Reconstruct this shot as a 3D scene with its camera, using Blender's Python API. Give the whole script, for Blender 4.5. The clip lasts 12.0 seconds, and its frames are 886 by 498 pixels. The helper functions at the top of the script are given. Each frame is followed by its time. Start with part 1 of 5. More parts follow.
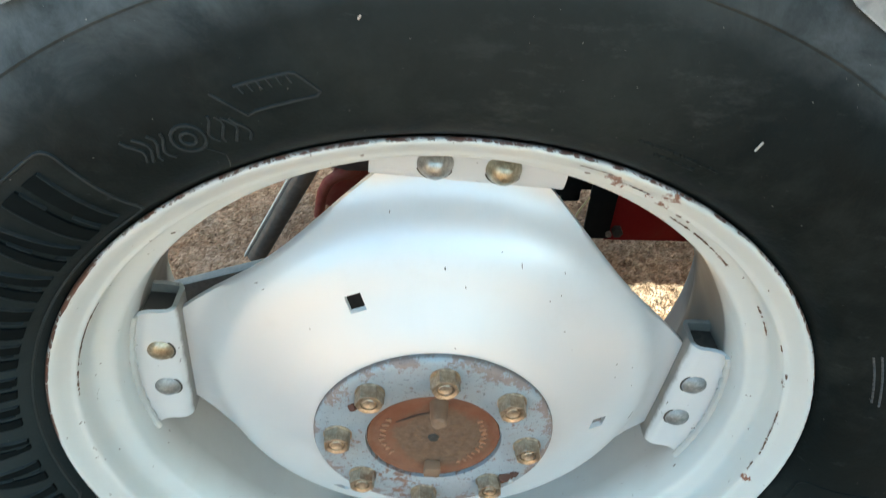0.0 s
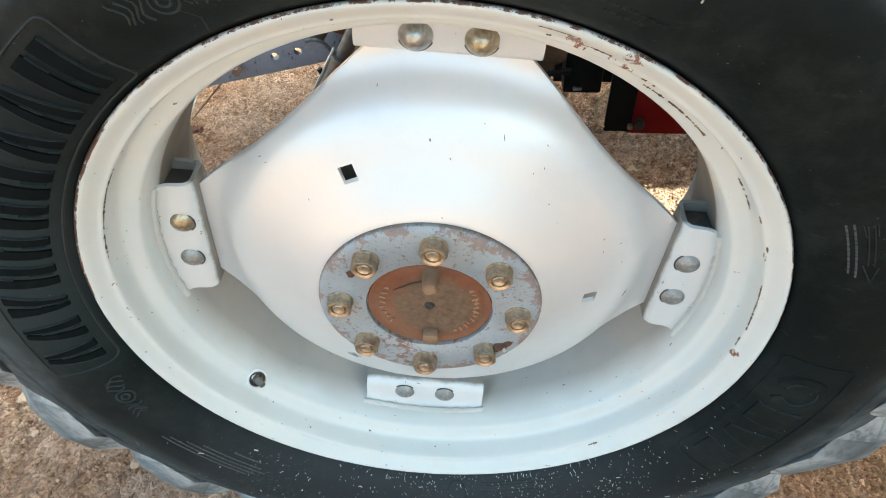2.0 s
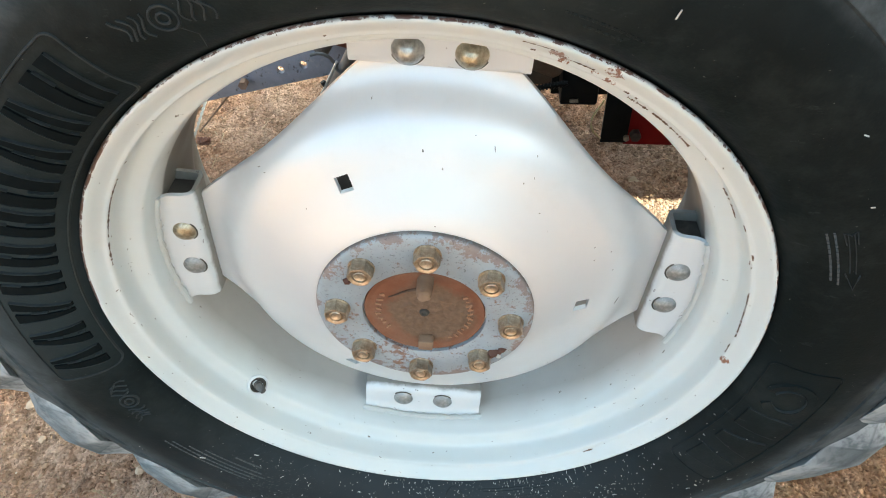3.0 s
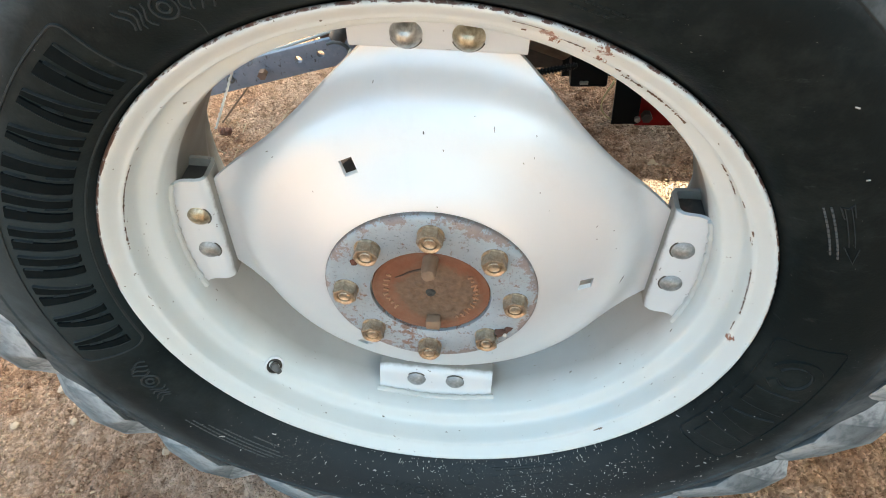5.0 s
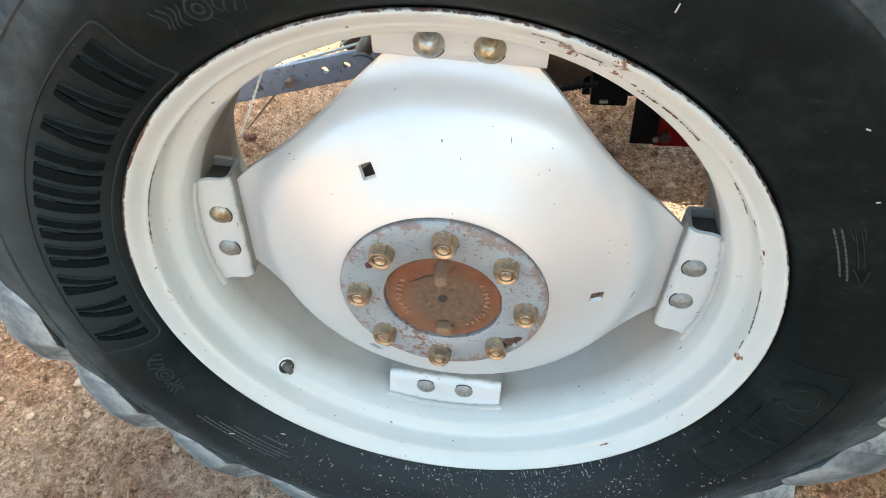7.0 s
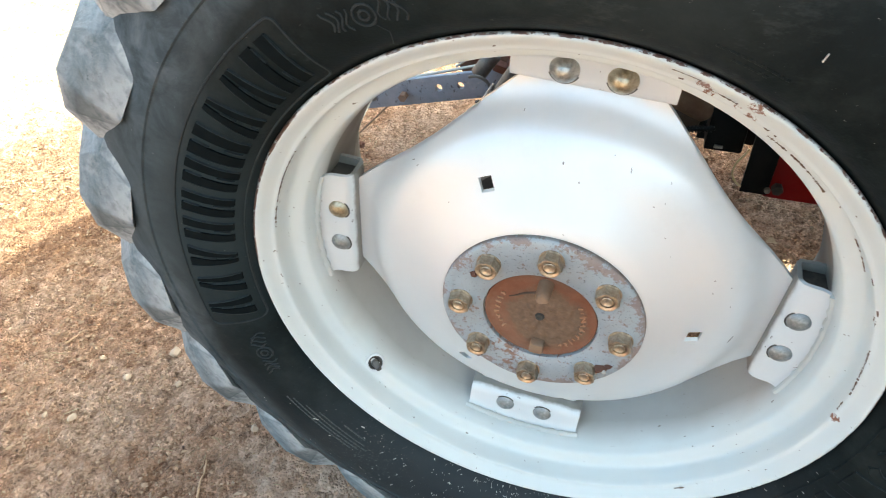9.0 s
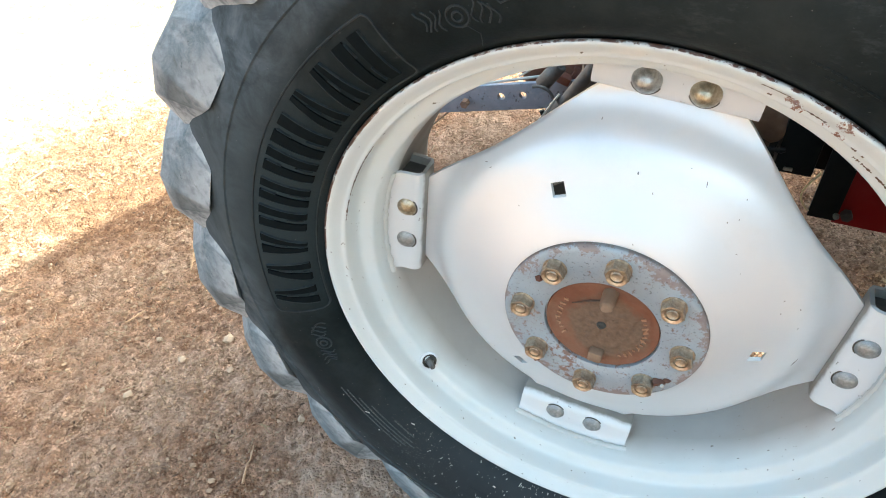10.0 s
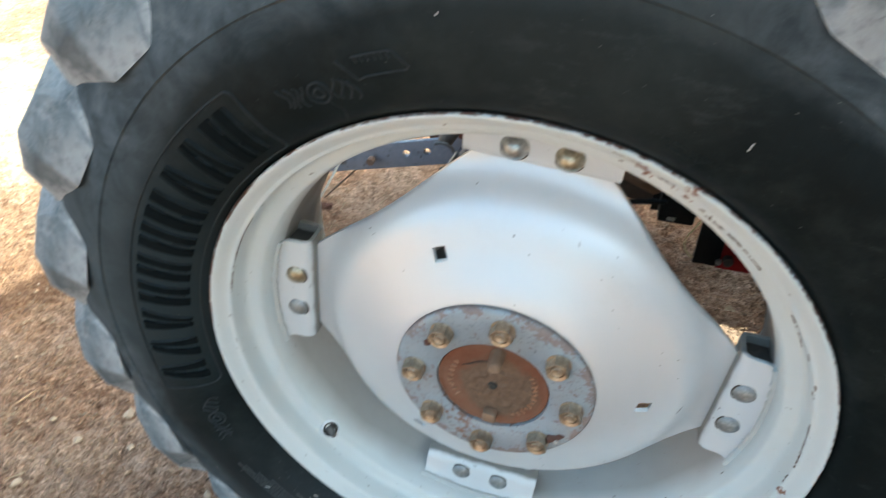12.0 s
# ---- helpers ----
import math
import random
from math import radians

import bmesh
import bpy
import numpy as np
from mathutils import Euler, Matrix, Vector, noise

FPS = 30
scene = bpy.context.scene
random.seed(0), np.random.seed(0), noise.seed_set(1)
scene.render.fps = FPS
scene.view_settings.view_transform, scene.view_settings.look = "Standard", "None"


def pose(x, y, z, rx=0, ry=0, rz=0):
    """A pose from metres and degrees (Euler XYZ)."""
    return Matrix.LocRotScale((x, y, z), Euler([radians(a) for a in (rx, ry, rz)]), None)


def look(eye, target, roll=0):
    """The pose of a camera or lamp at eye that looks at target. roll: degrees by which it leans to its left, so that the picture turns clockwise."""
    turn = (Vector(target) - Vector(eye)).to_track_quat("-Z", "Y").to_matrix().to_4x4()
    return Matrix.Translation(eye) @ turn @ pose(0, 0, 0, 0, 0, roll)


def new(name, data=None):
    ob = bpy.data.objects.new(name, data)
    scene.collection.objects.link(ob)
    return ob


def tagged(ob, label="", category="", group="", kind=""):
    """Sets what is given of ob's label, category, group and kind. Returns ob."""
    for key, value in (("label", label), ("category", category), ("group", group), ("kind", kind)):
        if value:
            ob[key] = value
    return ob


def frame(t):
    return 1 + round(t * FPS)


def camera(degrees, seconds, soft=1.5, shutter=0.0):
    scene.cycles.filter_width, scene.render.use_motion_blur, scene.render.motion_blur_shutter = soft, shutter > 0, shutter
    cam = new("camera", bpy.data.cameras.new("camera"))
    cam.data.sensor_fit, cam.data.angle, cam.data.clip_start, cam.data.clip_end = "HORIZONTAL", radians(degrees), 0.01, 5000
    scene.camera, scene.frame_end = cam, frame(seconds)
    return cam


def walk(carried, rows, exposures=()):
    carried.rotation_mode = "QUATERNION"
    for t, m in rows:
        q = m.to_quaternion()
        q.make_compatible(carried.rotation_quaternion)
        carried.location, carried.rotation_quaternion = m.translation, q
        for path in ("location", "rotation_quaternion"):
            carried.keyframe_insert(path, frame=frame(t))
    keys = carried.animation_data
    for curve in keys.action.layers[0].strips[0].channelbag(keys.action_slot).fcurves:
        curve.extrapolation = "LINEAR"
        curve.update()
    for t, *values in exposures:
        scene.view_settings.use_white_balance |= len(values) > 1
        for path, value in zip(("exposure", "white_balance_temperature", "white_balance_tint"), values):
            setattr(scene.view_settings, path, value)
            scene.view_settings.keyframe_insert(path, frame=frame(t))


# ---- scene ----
cam = camera(64.2, 12.0, soft=1.0, shutter=0.5)
HUB = 0.643  # height of the wheel's axis over the ground
PATH = [
    (0.0, -0.0225, -0.4281, 0.6366, 49.97, -2.34, -0.86),
    (0.5, 0.0085, -0.4455, 0.6330, 47.53, -0.41, 1.06),
    (1.0, 0.0267, -0.4550, 0.6339, 45.97, 0.67, 2.00),
    (1.5, 0.0439, -0.4696, 0.6289, 44.30, 0.72, 2.48),
    (2.0, 0.0579, -0.4858, 0.6275, 43.47, 1.10, 3.45),
    (2.5, 0.0706, -0.4978, 0.6315, 44.25, 1.43, 3.82),
    (2.7, 0.0733, -0.4997, 0.6346, 44.42, 1.47, 4.00),
    (4.3, 0.0954, -0.5120, 0.6451, 44.33, 2.84, 4.26),
    (4.5, 0.1018, -0.5173, 0.6427, 44.28, 3.20, 5.00),
    (5.0, 0.1048, -0.5166, 0.6417, 43.60, 3.70, 5.17),
    (5.5, 0.1065, -0.5225, 0.6373, 43.44, 3.62, 5.55),
    (6.0, 0.1117, -0.5261, 0.6404, 44.09, 3.54, 6.35),
    (6.5, 0.1115, -0.5297, 0.6426, 44.86, 3.18, 7.17),
    (8.3, 0.1001, -0.5596, 0.6496, 46.09, 2.48, 13.65),
    (8.5, 0.0935, -0.5649, 0.6530, 46.73, 2.23, 15.34),
    (9.0, 0.0825, -0.5752, 0.6544, 47.67, 1.70, 17.58),
    (9.5, 0.0674, -0.5883, 0.6563, 48.16, 1.29, 20.36),
    (10.0, 0.0574, -0.6027, 0.6553, 48.58, 1.05, 22.52),
    (10.5, 0.0548, -0.6054, 0.6468, 48.05, 0.69, 22.40),
    (11.0, 0.0611, -0.6041, 0.6477, 48.03, 1.29, 21.83),
    (11.5, 0.0778, -0.5971, 0.6496, 49.79, 0.06, 20.77),
    (12.0, 0.1046, -0.5708, 0.6722, 52.40, -0.47, 16.52),
]
EXPOSURES = [(0.0, 2.60, 5990, -20), (0.7, 2.62, 6150, -18), (1.5, 2.68, 6560, -13), (6.5, 2.70, 6510, -12), (8.5, 2.73, 6410, -12), (9.5, 2.72, 6360, -11), (10.0, 2.68, 6270, -11), (10.5, 2.35, 6310, -10), (11.3, 2.32, 6250, -11), (12.0, 2.32, 5960, -14)]
walk(cam, [(t, pose(x, y, HUB + z, rx, ry, rz)) for t, x, y, z, rx, ry, rz in PATH],
     exposures=EXPOSURES)

# ---- light ----
SUN_UP, SUN_TURN = radians(51.5), math.atan2(0.2, 0.98)
sun_way = Vector((math.cos(SUN_UP) * math.cos(SUN_TURN), math.cos(SUN_UP) * math.sin(SUN_TURN), math.sin(SUN_UP)))
world = bpy.data.worlds.new("sky")
scene.world = world
world.use_nodes = True
sky = world.node_tree.nodes.new("ShaderNodeTexSky")
sky.sky_type, sky.sun_disc = "NISHITA", False
sky.sun_elevation, sky.sun_rotation = SUN_UP, radians(90) - SUN_TURN
sky.dust_density, sky.air_density, sky.ozone_density = 7.0, 0.85, 0.5
back = world.node_tree.nodes["Background"]
back.inputs["Strength"].default_value = 0.15
world.node_tree.links.new(sky.outputs[0], back.inputs["Color"])
sun = new("sun", bpy.data.lights.new("sun", "SUN"))
sun.data.energy, sun.data.angle, sun.data.color = 3.5, radians(0.6), (1.0, 0.985, 0.96)
sun.matrix_world = look(sun_way * 20, (0, 0, 0))


# ---- materials ----
class Nodes:
    """A small helper that wires node materials."""

    def __init__(self, name):
        self.mat = bpy.data.materials.new(name)
        self.mat.use_nodes = True
        self.nt = self.mat.node_tree
        self.bsdf = self.nt.nodes["Principled BSDF"]
        self.where = self.nt.nodes.new("ShaderNodeTexCoord").outputs["Object"]

    def put(self, socket, value):
        if hasattr(value, "is_output"):
            self.nt.links.new(value, socket)
        else:
            socket.default_value = (*value, 1.0) if isinstance(value, tuple) and len(value) == 3 and len(socket.default_value) == 4 else value

    def set(self, **kw):
        for key, value in kw.items():
            self.put(self.bsdf.inputs[key.replace("_", " ")], value)
        return self

    def noise(self, scale, detail=4.0, rough=0.55, stretch=None, shift=(0, 0, 0), distort=0.0):
        n = self.nt.nodes.new("ShaderNodeTexNoise")
        n.inputs["Scale"].default_value, n.inputs["Detail"].default_value = scale, detail
        n.inputs["Roughness"].default_value, n.inputs["Distortion"].default_value = rough, distort
        m = self.nt.nodes.new("ShaderNodeMapping")
        m.inputs["Scale"].default_value = stretch or (1, 1, 1)
        m.inputs["Location"].default_value = shift
        self.nt.links.new(self.where, m.inputs["Vector"])
        self.nt.links.new(m.outputs[0], n.inputs["Vector"])
        return n.outputs["Fac"]

    def ramp(self, fac, *stops):
        n = self.nt.nodes.new("ShaderNodeValToRGB")
        e = n.color_ramp.elements
        while len(e) < len(stops):
            e.new(0.5)
        for k, (at, col) in zip(e, stops):
            k.position = at
            k.color = (*col, 1.0) if isinstance(col, tuple) else (col, col, col, 1.0)
        self.put(n.inputs["Fac"], fac)
        return n.outputs["Color"]

    def mix(self, fac, a, b, blend="MIX"):
        n = self.nt.nodes.new("ShaderNodeMix")
        n.data_type, n.blend_type = "RGBA", blend
        self.put(n.inputs[0], fac), self.put(n.inputs[6], a), self.put(n.inputs[7], b)
        return n.outputs[2]

    def math(self, op, a, b=0.0, clamp=False):
        n = self.nt.nodes.new("ShaderNodeMath")
        n.operation, n.use_clamp = op, clamp
        self.put(n.inputs[0], a), self.put(n.inputs[1], b)
        return n.outputs[0]

    def radius(self):
        """Distance from the wheel's axis."""
        m = self.nt.nodes.new("ShaderNodeVectorMath")
        m.operation = "MULTIPLY"
        m.inputs[1].default_value = (1, 0, 1)
        self.nt.links.new(self.where, m.inputs[0])
        n = self.nt.nodes.new("ShaderNodeVectorMath")
        n.operation = "LENGTH"
        self.nt.links.new(m.outputs[0], n.inputs[0])
        return n.outputs["Value"]

    def near(self, at, reach):
        """One at a spot, falling to nothing at reach from it."""
        n = self.nt.nodes.new("ShaderNodeVectorMath")
        n.operation = "DISTANCE"
        n.inputs[1].default_value = at
        self.nt.links.new(self.where, n.inputs[0])
        return self.math("SUBTRACT", 1.0, self.math("DIVIDE", n.outputs["Value"], reach), clamp=True)

    def bump(self, height, strength=0.3, depth=0.002):
        n = self.nt.nodes.new("ShaderNodeBump")
        n.inputs["Strength"].default_value, n.inputs["Distance"].default_value = strength, depth
        self.put(n.inputs["Height"], height)
        self.put(self.bsdf.inputs["Normal"], n.outputs[0])
        return self

    def random(self):
        return self.nt.nodes.new("ShaderNodeObjectInfo").outputs["Random"]

    def island(self):
        return self.nt.nodes.new("ShaderNodeNewGeometry").outputs["Random Per Island"]


def rubber_material():
    n = Nodes("tyre_rubber")
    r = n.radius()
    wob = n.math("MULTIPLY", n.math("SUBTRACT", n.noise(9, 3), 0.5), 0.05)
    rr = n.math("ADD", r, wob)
    # grey band starts nearer the rim at left and bottom, farther out at right
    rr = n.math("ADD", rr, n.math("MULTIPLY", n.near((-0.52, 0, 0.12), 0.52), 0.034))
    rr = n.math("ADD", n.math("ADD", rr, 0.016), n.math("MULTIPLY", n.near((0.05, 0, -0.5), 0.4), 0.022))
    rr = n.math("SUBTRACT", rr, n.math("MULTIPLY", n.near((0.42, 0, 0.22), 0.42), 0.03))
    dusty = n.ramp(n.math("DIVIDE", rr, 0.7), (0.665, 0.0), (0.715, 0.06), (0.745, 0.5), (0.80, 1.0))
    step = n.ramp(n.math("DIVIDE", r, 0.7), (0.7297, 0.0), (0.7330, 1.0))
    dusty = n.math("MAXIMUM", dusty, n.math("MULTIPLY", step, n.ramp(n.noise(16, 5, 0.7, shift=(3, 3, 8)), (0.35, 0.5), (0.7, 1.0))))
    blot = n.ramp(n.noise(14, 5, 0.65), (0.35, 0.0), (0.7, 1.0))
    streak = n.ramp(n.noise(20, 6, 0.7, distort=0.5), (0.38, 0.0), (0.68, 1.0))
    black = n.mix(blot, (0.0062, 0.0094, 0.0100), (0.0140, 0.0192, 0.0202))
    # upper right darkened in the colour to offset bounced light
    right_dark = n.ramp(n.math("ADD", n.near((0.46, 0, 0.2), 0.5), n.math("MULTIPLY", n.math("SUBTRACT", n.noise(8, 6, 0.7, shift=(1, 1, 6)), 0.5), 0.4)), (0.1, 0.0), (0.6, 1.0))
    black = n.mix(n.math("MULTIPLY", right_dark, 0.8), black, (0.0054, 0.0084, 0.0086))
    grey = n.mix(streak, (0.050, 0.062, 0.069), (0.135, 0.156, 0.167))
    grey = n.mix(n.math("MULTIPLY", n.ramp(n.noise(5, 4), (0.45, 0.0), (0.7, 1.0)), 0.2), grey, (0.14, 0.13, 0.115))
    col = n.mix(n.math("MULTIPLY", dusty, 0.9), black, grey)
    scuff = n.ramp(n.noise(7, 6, 0.72, shift=(3, 1, 2)), (0.50, 0.0), (0.72, 1.0))
    col = n.mix(n.math("MULTIPLY", scuff, 0.42), col, (0.040, 0.047, 0.044))
    hair = n.ramp(n.noise(26, 6, 0.75, stretch=(1, 1, 3), shift=(5, 1, 7)), (0.62, 0.0), (0.70, 1.0))
    col = n.mix(n.math("MULTIPLY", hair, 0.25), col, (0.075, 0.085, 0.082))
    # broken paler patch high on the tyre side
    top_pale = n.ramp(n.math("ADD", n.near((0.06, 0, 0.53), 0.21), n.math("MULTIPLY", n.math("SUBTRACT", n.noise(9, 6, 0.72, shift=(2, 7, 1)), 0.5), 0.7)), (0.10, 0.0), (0.55, 1.0))
    col = n.mix(n.math("MULTIPLY", top_pale, 0.4), col, (0.036, 0.042, 0.041))
    smear = n.math("MULTIPLY", n.ramp(n.near((0.10, -0.02, 0.42), 0.13), (0.0, 0.0), (0.5, 1.0)), n.ramp(n.noise(24, 6, 0.75, stretch=(0.6, 1, 1.5), shift=(8, 3, 5)), (0.52, 0.0), (0.66, 1.0)))
    col = n.mix(n.math("MULTIPLY", smear, 0.6), col, (0.050, 0.058, 0.057))
    # cool grey painted in at the left to offset warm bounced ground light
    left_cool = n.ramp(n.math("ADD", n.near((-0.46, 0, 0.10), 0.26), n.math("MULTIPLY", n.math("SUBTRACT", n.noise(12, 6, 0.72, shift=(4, 2, 9)), 0.5), 0.5)), (0.15, 0.0), (0.6, 1.0))
    col = n.mix(n.math("MULTIPLY", left_cool, 0.6), col, (0.034, 0.046, 0.050))
    worn = n.math("MAXIMUM", n.near((0.12, -0.03, -0.44), 0.30), n.near((-0.25, -0.03, -0.37), 0.16))
    flecks = n.math("ADD", n.noise(230, 3, 0.6, stretch=(1, 1, 1.6)), n.math("MULTIPLY", worn, 0.15))
    speck = n.ramp(flecks, (0.735, 0.0), (0.76, 1.0))
    col = n.mix(n.math("MULTIPLY", speck, 0.5), col, (0.40, 0.39, 0.36))
    # paler towards the bottom: the sky's sheen put into the colour
    low = n.ramp(n.math("ADD", n.near((0.0, 0, -0.46), 0.55), n.math("MULTIPLY", n.math("SUBTRACT", n.noise(10, 6, 0.7), 0.5), 0.4)), (0.1, 0.0), (0.7, 1.0))
    col = n.mix(n.math("MULTIPLY", low, 0.7), col, (0.036, 0.042, 0.047))
    # further lifts the tone of the worn lower parts
    rubbed = n.ramp(n.math("ADD", worn, n.math("MULTIPLY", n.math("SUBTRACT", n.noise(18, 6, 0.75), 0.5), 0.8)), (0.15, 0.0), (0.8, 1.0))
    col = n.mix(n.math("MULTIPLY", rubbed, 0.5), col, (0.036, 0.043, 0.046))
    n.set(Base_Color=col, Roughness=n.mix(dusty, n.ramp(blot, (0.0, 0.5), (1.0, 0.68)), (0.85, 0.85, 0.85)), Specular_IOR_Level=0.08)
    n.bump(n.math("ADD", n.noise(380, 3), n.math("MULTIPLY", n.noise(45, 4), 1.6)), 0.25, 0.0012)
    return n.mat


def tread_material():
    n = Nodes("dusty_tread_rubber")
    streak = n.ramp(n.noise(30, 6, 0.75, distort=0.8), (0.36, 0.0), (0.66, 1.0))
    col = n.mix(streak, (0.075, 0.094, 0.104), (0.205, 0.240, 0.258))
    mud_shade = n.ramp(n.noise(13, 5, 0.7, shift=(2, 4, 1)), (0.5, 0.0), (0.72, 1.0))
    col = n.mix(n.math("MULTIPLY", mud_shade, 0.28), col, (0.20, 0.175, 0.145))
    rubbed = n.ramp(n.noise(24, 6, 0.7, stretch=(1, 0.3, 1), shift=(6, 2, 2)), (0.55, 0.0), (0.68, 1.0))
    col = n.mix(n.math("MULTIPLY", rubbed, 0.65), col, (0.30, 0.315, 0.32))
    # the flank that meets the ground first is darker: its shade is in the colour
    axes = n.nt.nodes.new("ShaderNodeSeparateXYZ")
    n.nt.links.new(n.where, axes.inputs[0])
    flank_shade = n.ramp(n.math("ADD", n.math("MULTIPLY", axes.outputs["X"], -6.0), n.math("MULTIPLY", n.math("SUBTRACT", n.noise(26, 4), 0.5), 0.35)), (0.10, 0.0), (0.20, 1.0))
    col = n.mix(n.math("MULTIPLY", flank_shade, 0.8), col, n.mix(n.noise(40, 5, 0.7), (0.040, 0.049, 0.052), (0.100, 0.112, 0.115)))
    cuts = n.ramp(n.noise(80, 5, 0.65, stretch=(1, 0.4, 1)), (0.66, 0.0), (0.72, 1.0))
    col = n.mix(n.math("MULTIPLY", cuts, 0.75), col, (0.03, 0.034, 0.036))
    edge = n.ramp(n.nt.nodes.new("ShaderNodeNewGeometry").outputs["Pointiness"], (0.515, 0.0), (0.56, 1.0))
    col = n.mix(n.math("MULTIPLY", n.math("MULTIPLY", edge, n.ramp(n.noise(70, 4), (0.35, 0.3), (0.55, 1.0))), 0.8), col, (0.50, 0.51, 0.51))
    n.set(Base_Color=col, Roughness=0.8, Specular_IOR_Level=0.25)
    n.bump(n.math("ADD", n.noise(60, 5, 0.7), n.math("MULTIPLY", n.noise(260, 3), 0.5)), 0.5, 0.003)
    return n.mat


def letter_material():
    n = Nodes("moulded_rubber")
    n.set(Base_Color=n.mix(n.noise(60, 4), (0.0040, 0.0056, 0.0060), (0.0100, 0.0130, 0.0138)), Roughness=0.8, Specular_IOR_Level=0.02)
    n.bump(n.noise(300, 3), 0.2, 0.001)
    return n.mat


def ridge_material():
    n = Nodes("pale_rubber_ridge")
    n.set(Base_Color=n.mix(n.noise(80, 4), (0.012, 0.0165, 0.018), (0.042, 0.051, 0.054)), Roughness=0.6, Specular_IOR_Level=0.15)
    return n.mat


def rim_material():
    n = Nodes("cream_rim_paint")
    r = n.radius()
    fade = n.noise(7, 4)
    col = n.mix(fade, (0.598, 0.635, 0.618), (0.670, 0.705, 0.693))
    # dust that lies in the well
    dirt = n.ramp(n.noise(16, 5, 0.65), (0.48, 0.0), (0.8, 1.0))
    col = n.mix(n.math("MULTIPLY", dirt, 0.10), col, (0.42, 0.37, 0.29))
    chip = n.ramp(n.noise(85, 5, 0.62, stretch=(1, 2.2, 1)), (0.69, 0.0), (0.70, 1.0))
    col = n.mix(chip, col, (0.10, 0.075, 0.05))
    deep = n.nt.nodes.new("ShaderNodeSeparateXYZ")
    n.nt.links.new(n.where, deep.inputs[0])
    # darker with depth: dust, with the well's shade put into the colour
    soil_shade = n.ramp(n.math("ADD", n.math("MULTIPLY", deep.outputs["Y"], 4.0), n.math("MULTIPLY", n.math("SUBTRACT", n.noise(7, 3, 0.6, shift=(8, 1, 1)), 0.5), 0.16)), (0.24, 0.0), (0.42, 1.0))
    # more darkening deep in the barrel at both sides
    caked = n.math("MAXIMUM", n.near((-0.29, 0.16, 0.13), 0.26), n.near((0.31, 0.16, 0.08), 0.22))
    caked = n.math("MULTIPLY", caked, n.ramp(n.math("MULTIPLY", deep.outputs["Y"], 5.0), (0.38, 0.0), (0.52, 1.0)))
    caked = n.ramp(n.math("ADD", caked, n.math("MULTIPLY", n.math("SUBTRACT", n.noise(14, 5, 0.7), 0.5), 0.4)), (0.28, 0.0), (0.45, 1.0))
    col = n.mix(n.math("MULTIPLY", soil_shade, 0.78), col, n.mix(n.noise(40, 4), (0.25, 0.225, 0.20), (0.31, 0.285, 0.255)))
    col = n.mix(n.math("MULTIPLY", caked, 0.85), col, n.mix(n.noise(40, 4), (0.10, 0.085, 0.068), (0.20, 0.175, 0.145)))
    # rust on the outer lip, and in patches on the flange
    edge = n.math("ADD", n.math("DIVIDE", r, 0.4), n.math("MULTIPLY", n.math("SUBTRACT", n.noise(130, 4, 0.7), 0.5), 0.006))
    lip = n.ramp(edge, (0.9410, 0.0), (0.9430, 0.8), (0.9450, 1.0), (0.9490, 0.8))
    torn = n.ramp(n.math("MULTIPLY", lip, n.ramp(n.noise(60, 7, 0.85, shift=(1, 5, 2)), (0.39, 0.0), (0.57, 1.0))), (0.47, 0.0), (0.53, 1.0))
    worn = n.math("MAXIMUM", n.near((-0.297, 0.0, 0.230), 0.055), n.math("MAXIMUM", n.near((-0.352, 0.0, 0.138), 0.065), n.near((-0.375, 0.0, 0.060), 0.060)))
    wide = n.ramp(edge, (0.9375, 0.0), (0.9412, 1.0))
    wide = n.ramp(n.math("MULTIPLY", n.math("MULTIPLY", wide, n.ramp(worn, (0.0, 0.0), (0.4, 1.0))), n.ramp(n.noise(55, 7, 0.85, shift=(7, 5, 2)), (0.38, 0.0), (0.52, 1.0))), (0.45, 0.0), (0.52, 1.0))
    torn = n.math("MAXIMUM", torn, wide)
    rust = n.mix(n.noise(140, 4), (0.11, 0.046, 0.028), (0.32, 0.15, 0.09))
    torn = n.math("MAXIMUM", torn, n.math("MULTIPLY", n.ramp(edge, (0.9470, 0.0), (0.9484, 1.0)), 0.85))
    col = n.mix(torn, col, n.mix(n.noise(90, 4), (0.045, 0.024, 0.019), (0.135, 0.066, 0.047)))
    spots = None
    for at, reach in (((0.124, 0.006, 0.343), 0.013), ((0.129, 0.011, 0.336), 0.010), ((0.154, 0.011, 0.325), 0.007), ((0.168, 0.013, 0.315), 0.010), ((0.170, 0.0, 0.330), 0.014), ((0.355, 0.012, -0.06), 0.010)):
        s = n.near(at, reach)
        spots = s if spots is None else n.math("MAXIMUM", spots, s)
    patch = n.ramp(n.math("MULTIPLY", spots, n.ramp(n.noise(190, 6, 0.75, stretch=(1.5, 1, 0.8), shift=(4, 4, 4)), (0.40, 0.0), (0.58, 1.0))), (0.28, 0.0), (0.34, 1.0))
    col = n.mix(patch, col, rust)
    n.set(Base_Color=col, Roughness=n.ramp(n.noise(20, 3), (0.3, 0.34), (0.7, 0.5)), Specular_IOR_Level=0.5)
    n.bump(n.math("ADD", n.noise(140, 3), n.math("MULTIPLY", patch, -2.0)), 0.12, 0.0008)
    return n.mat


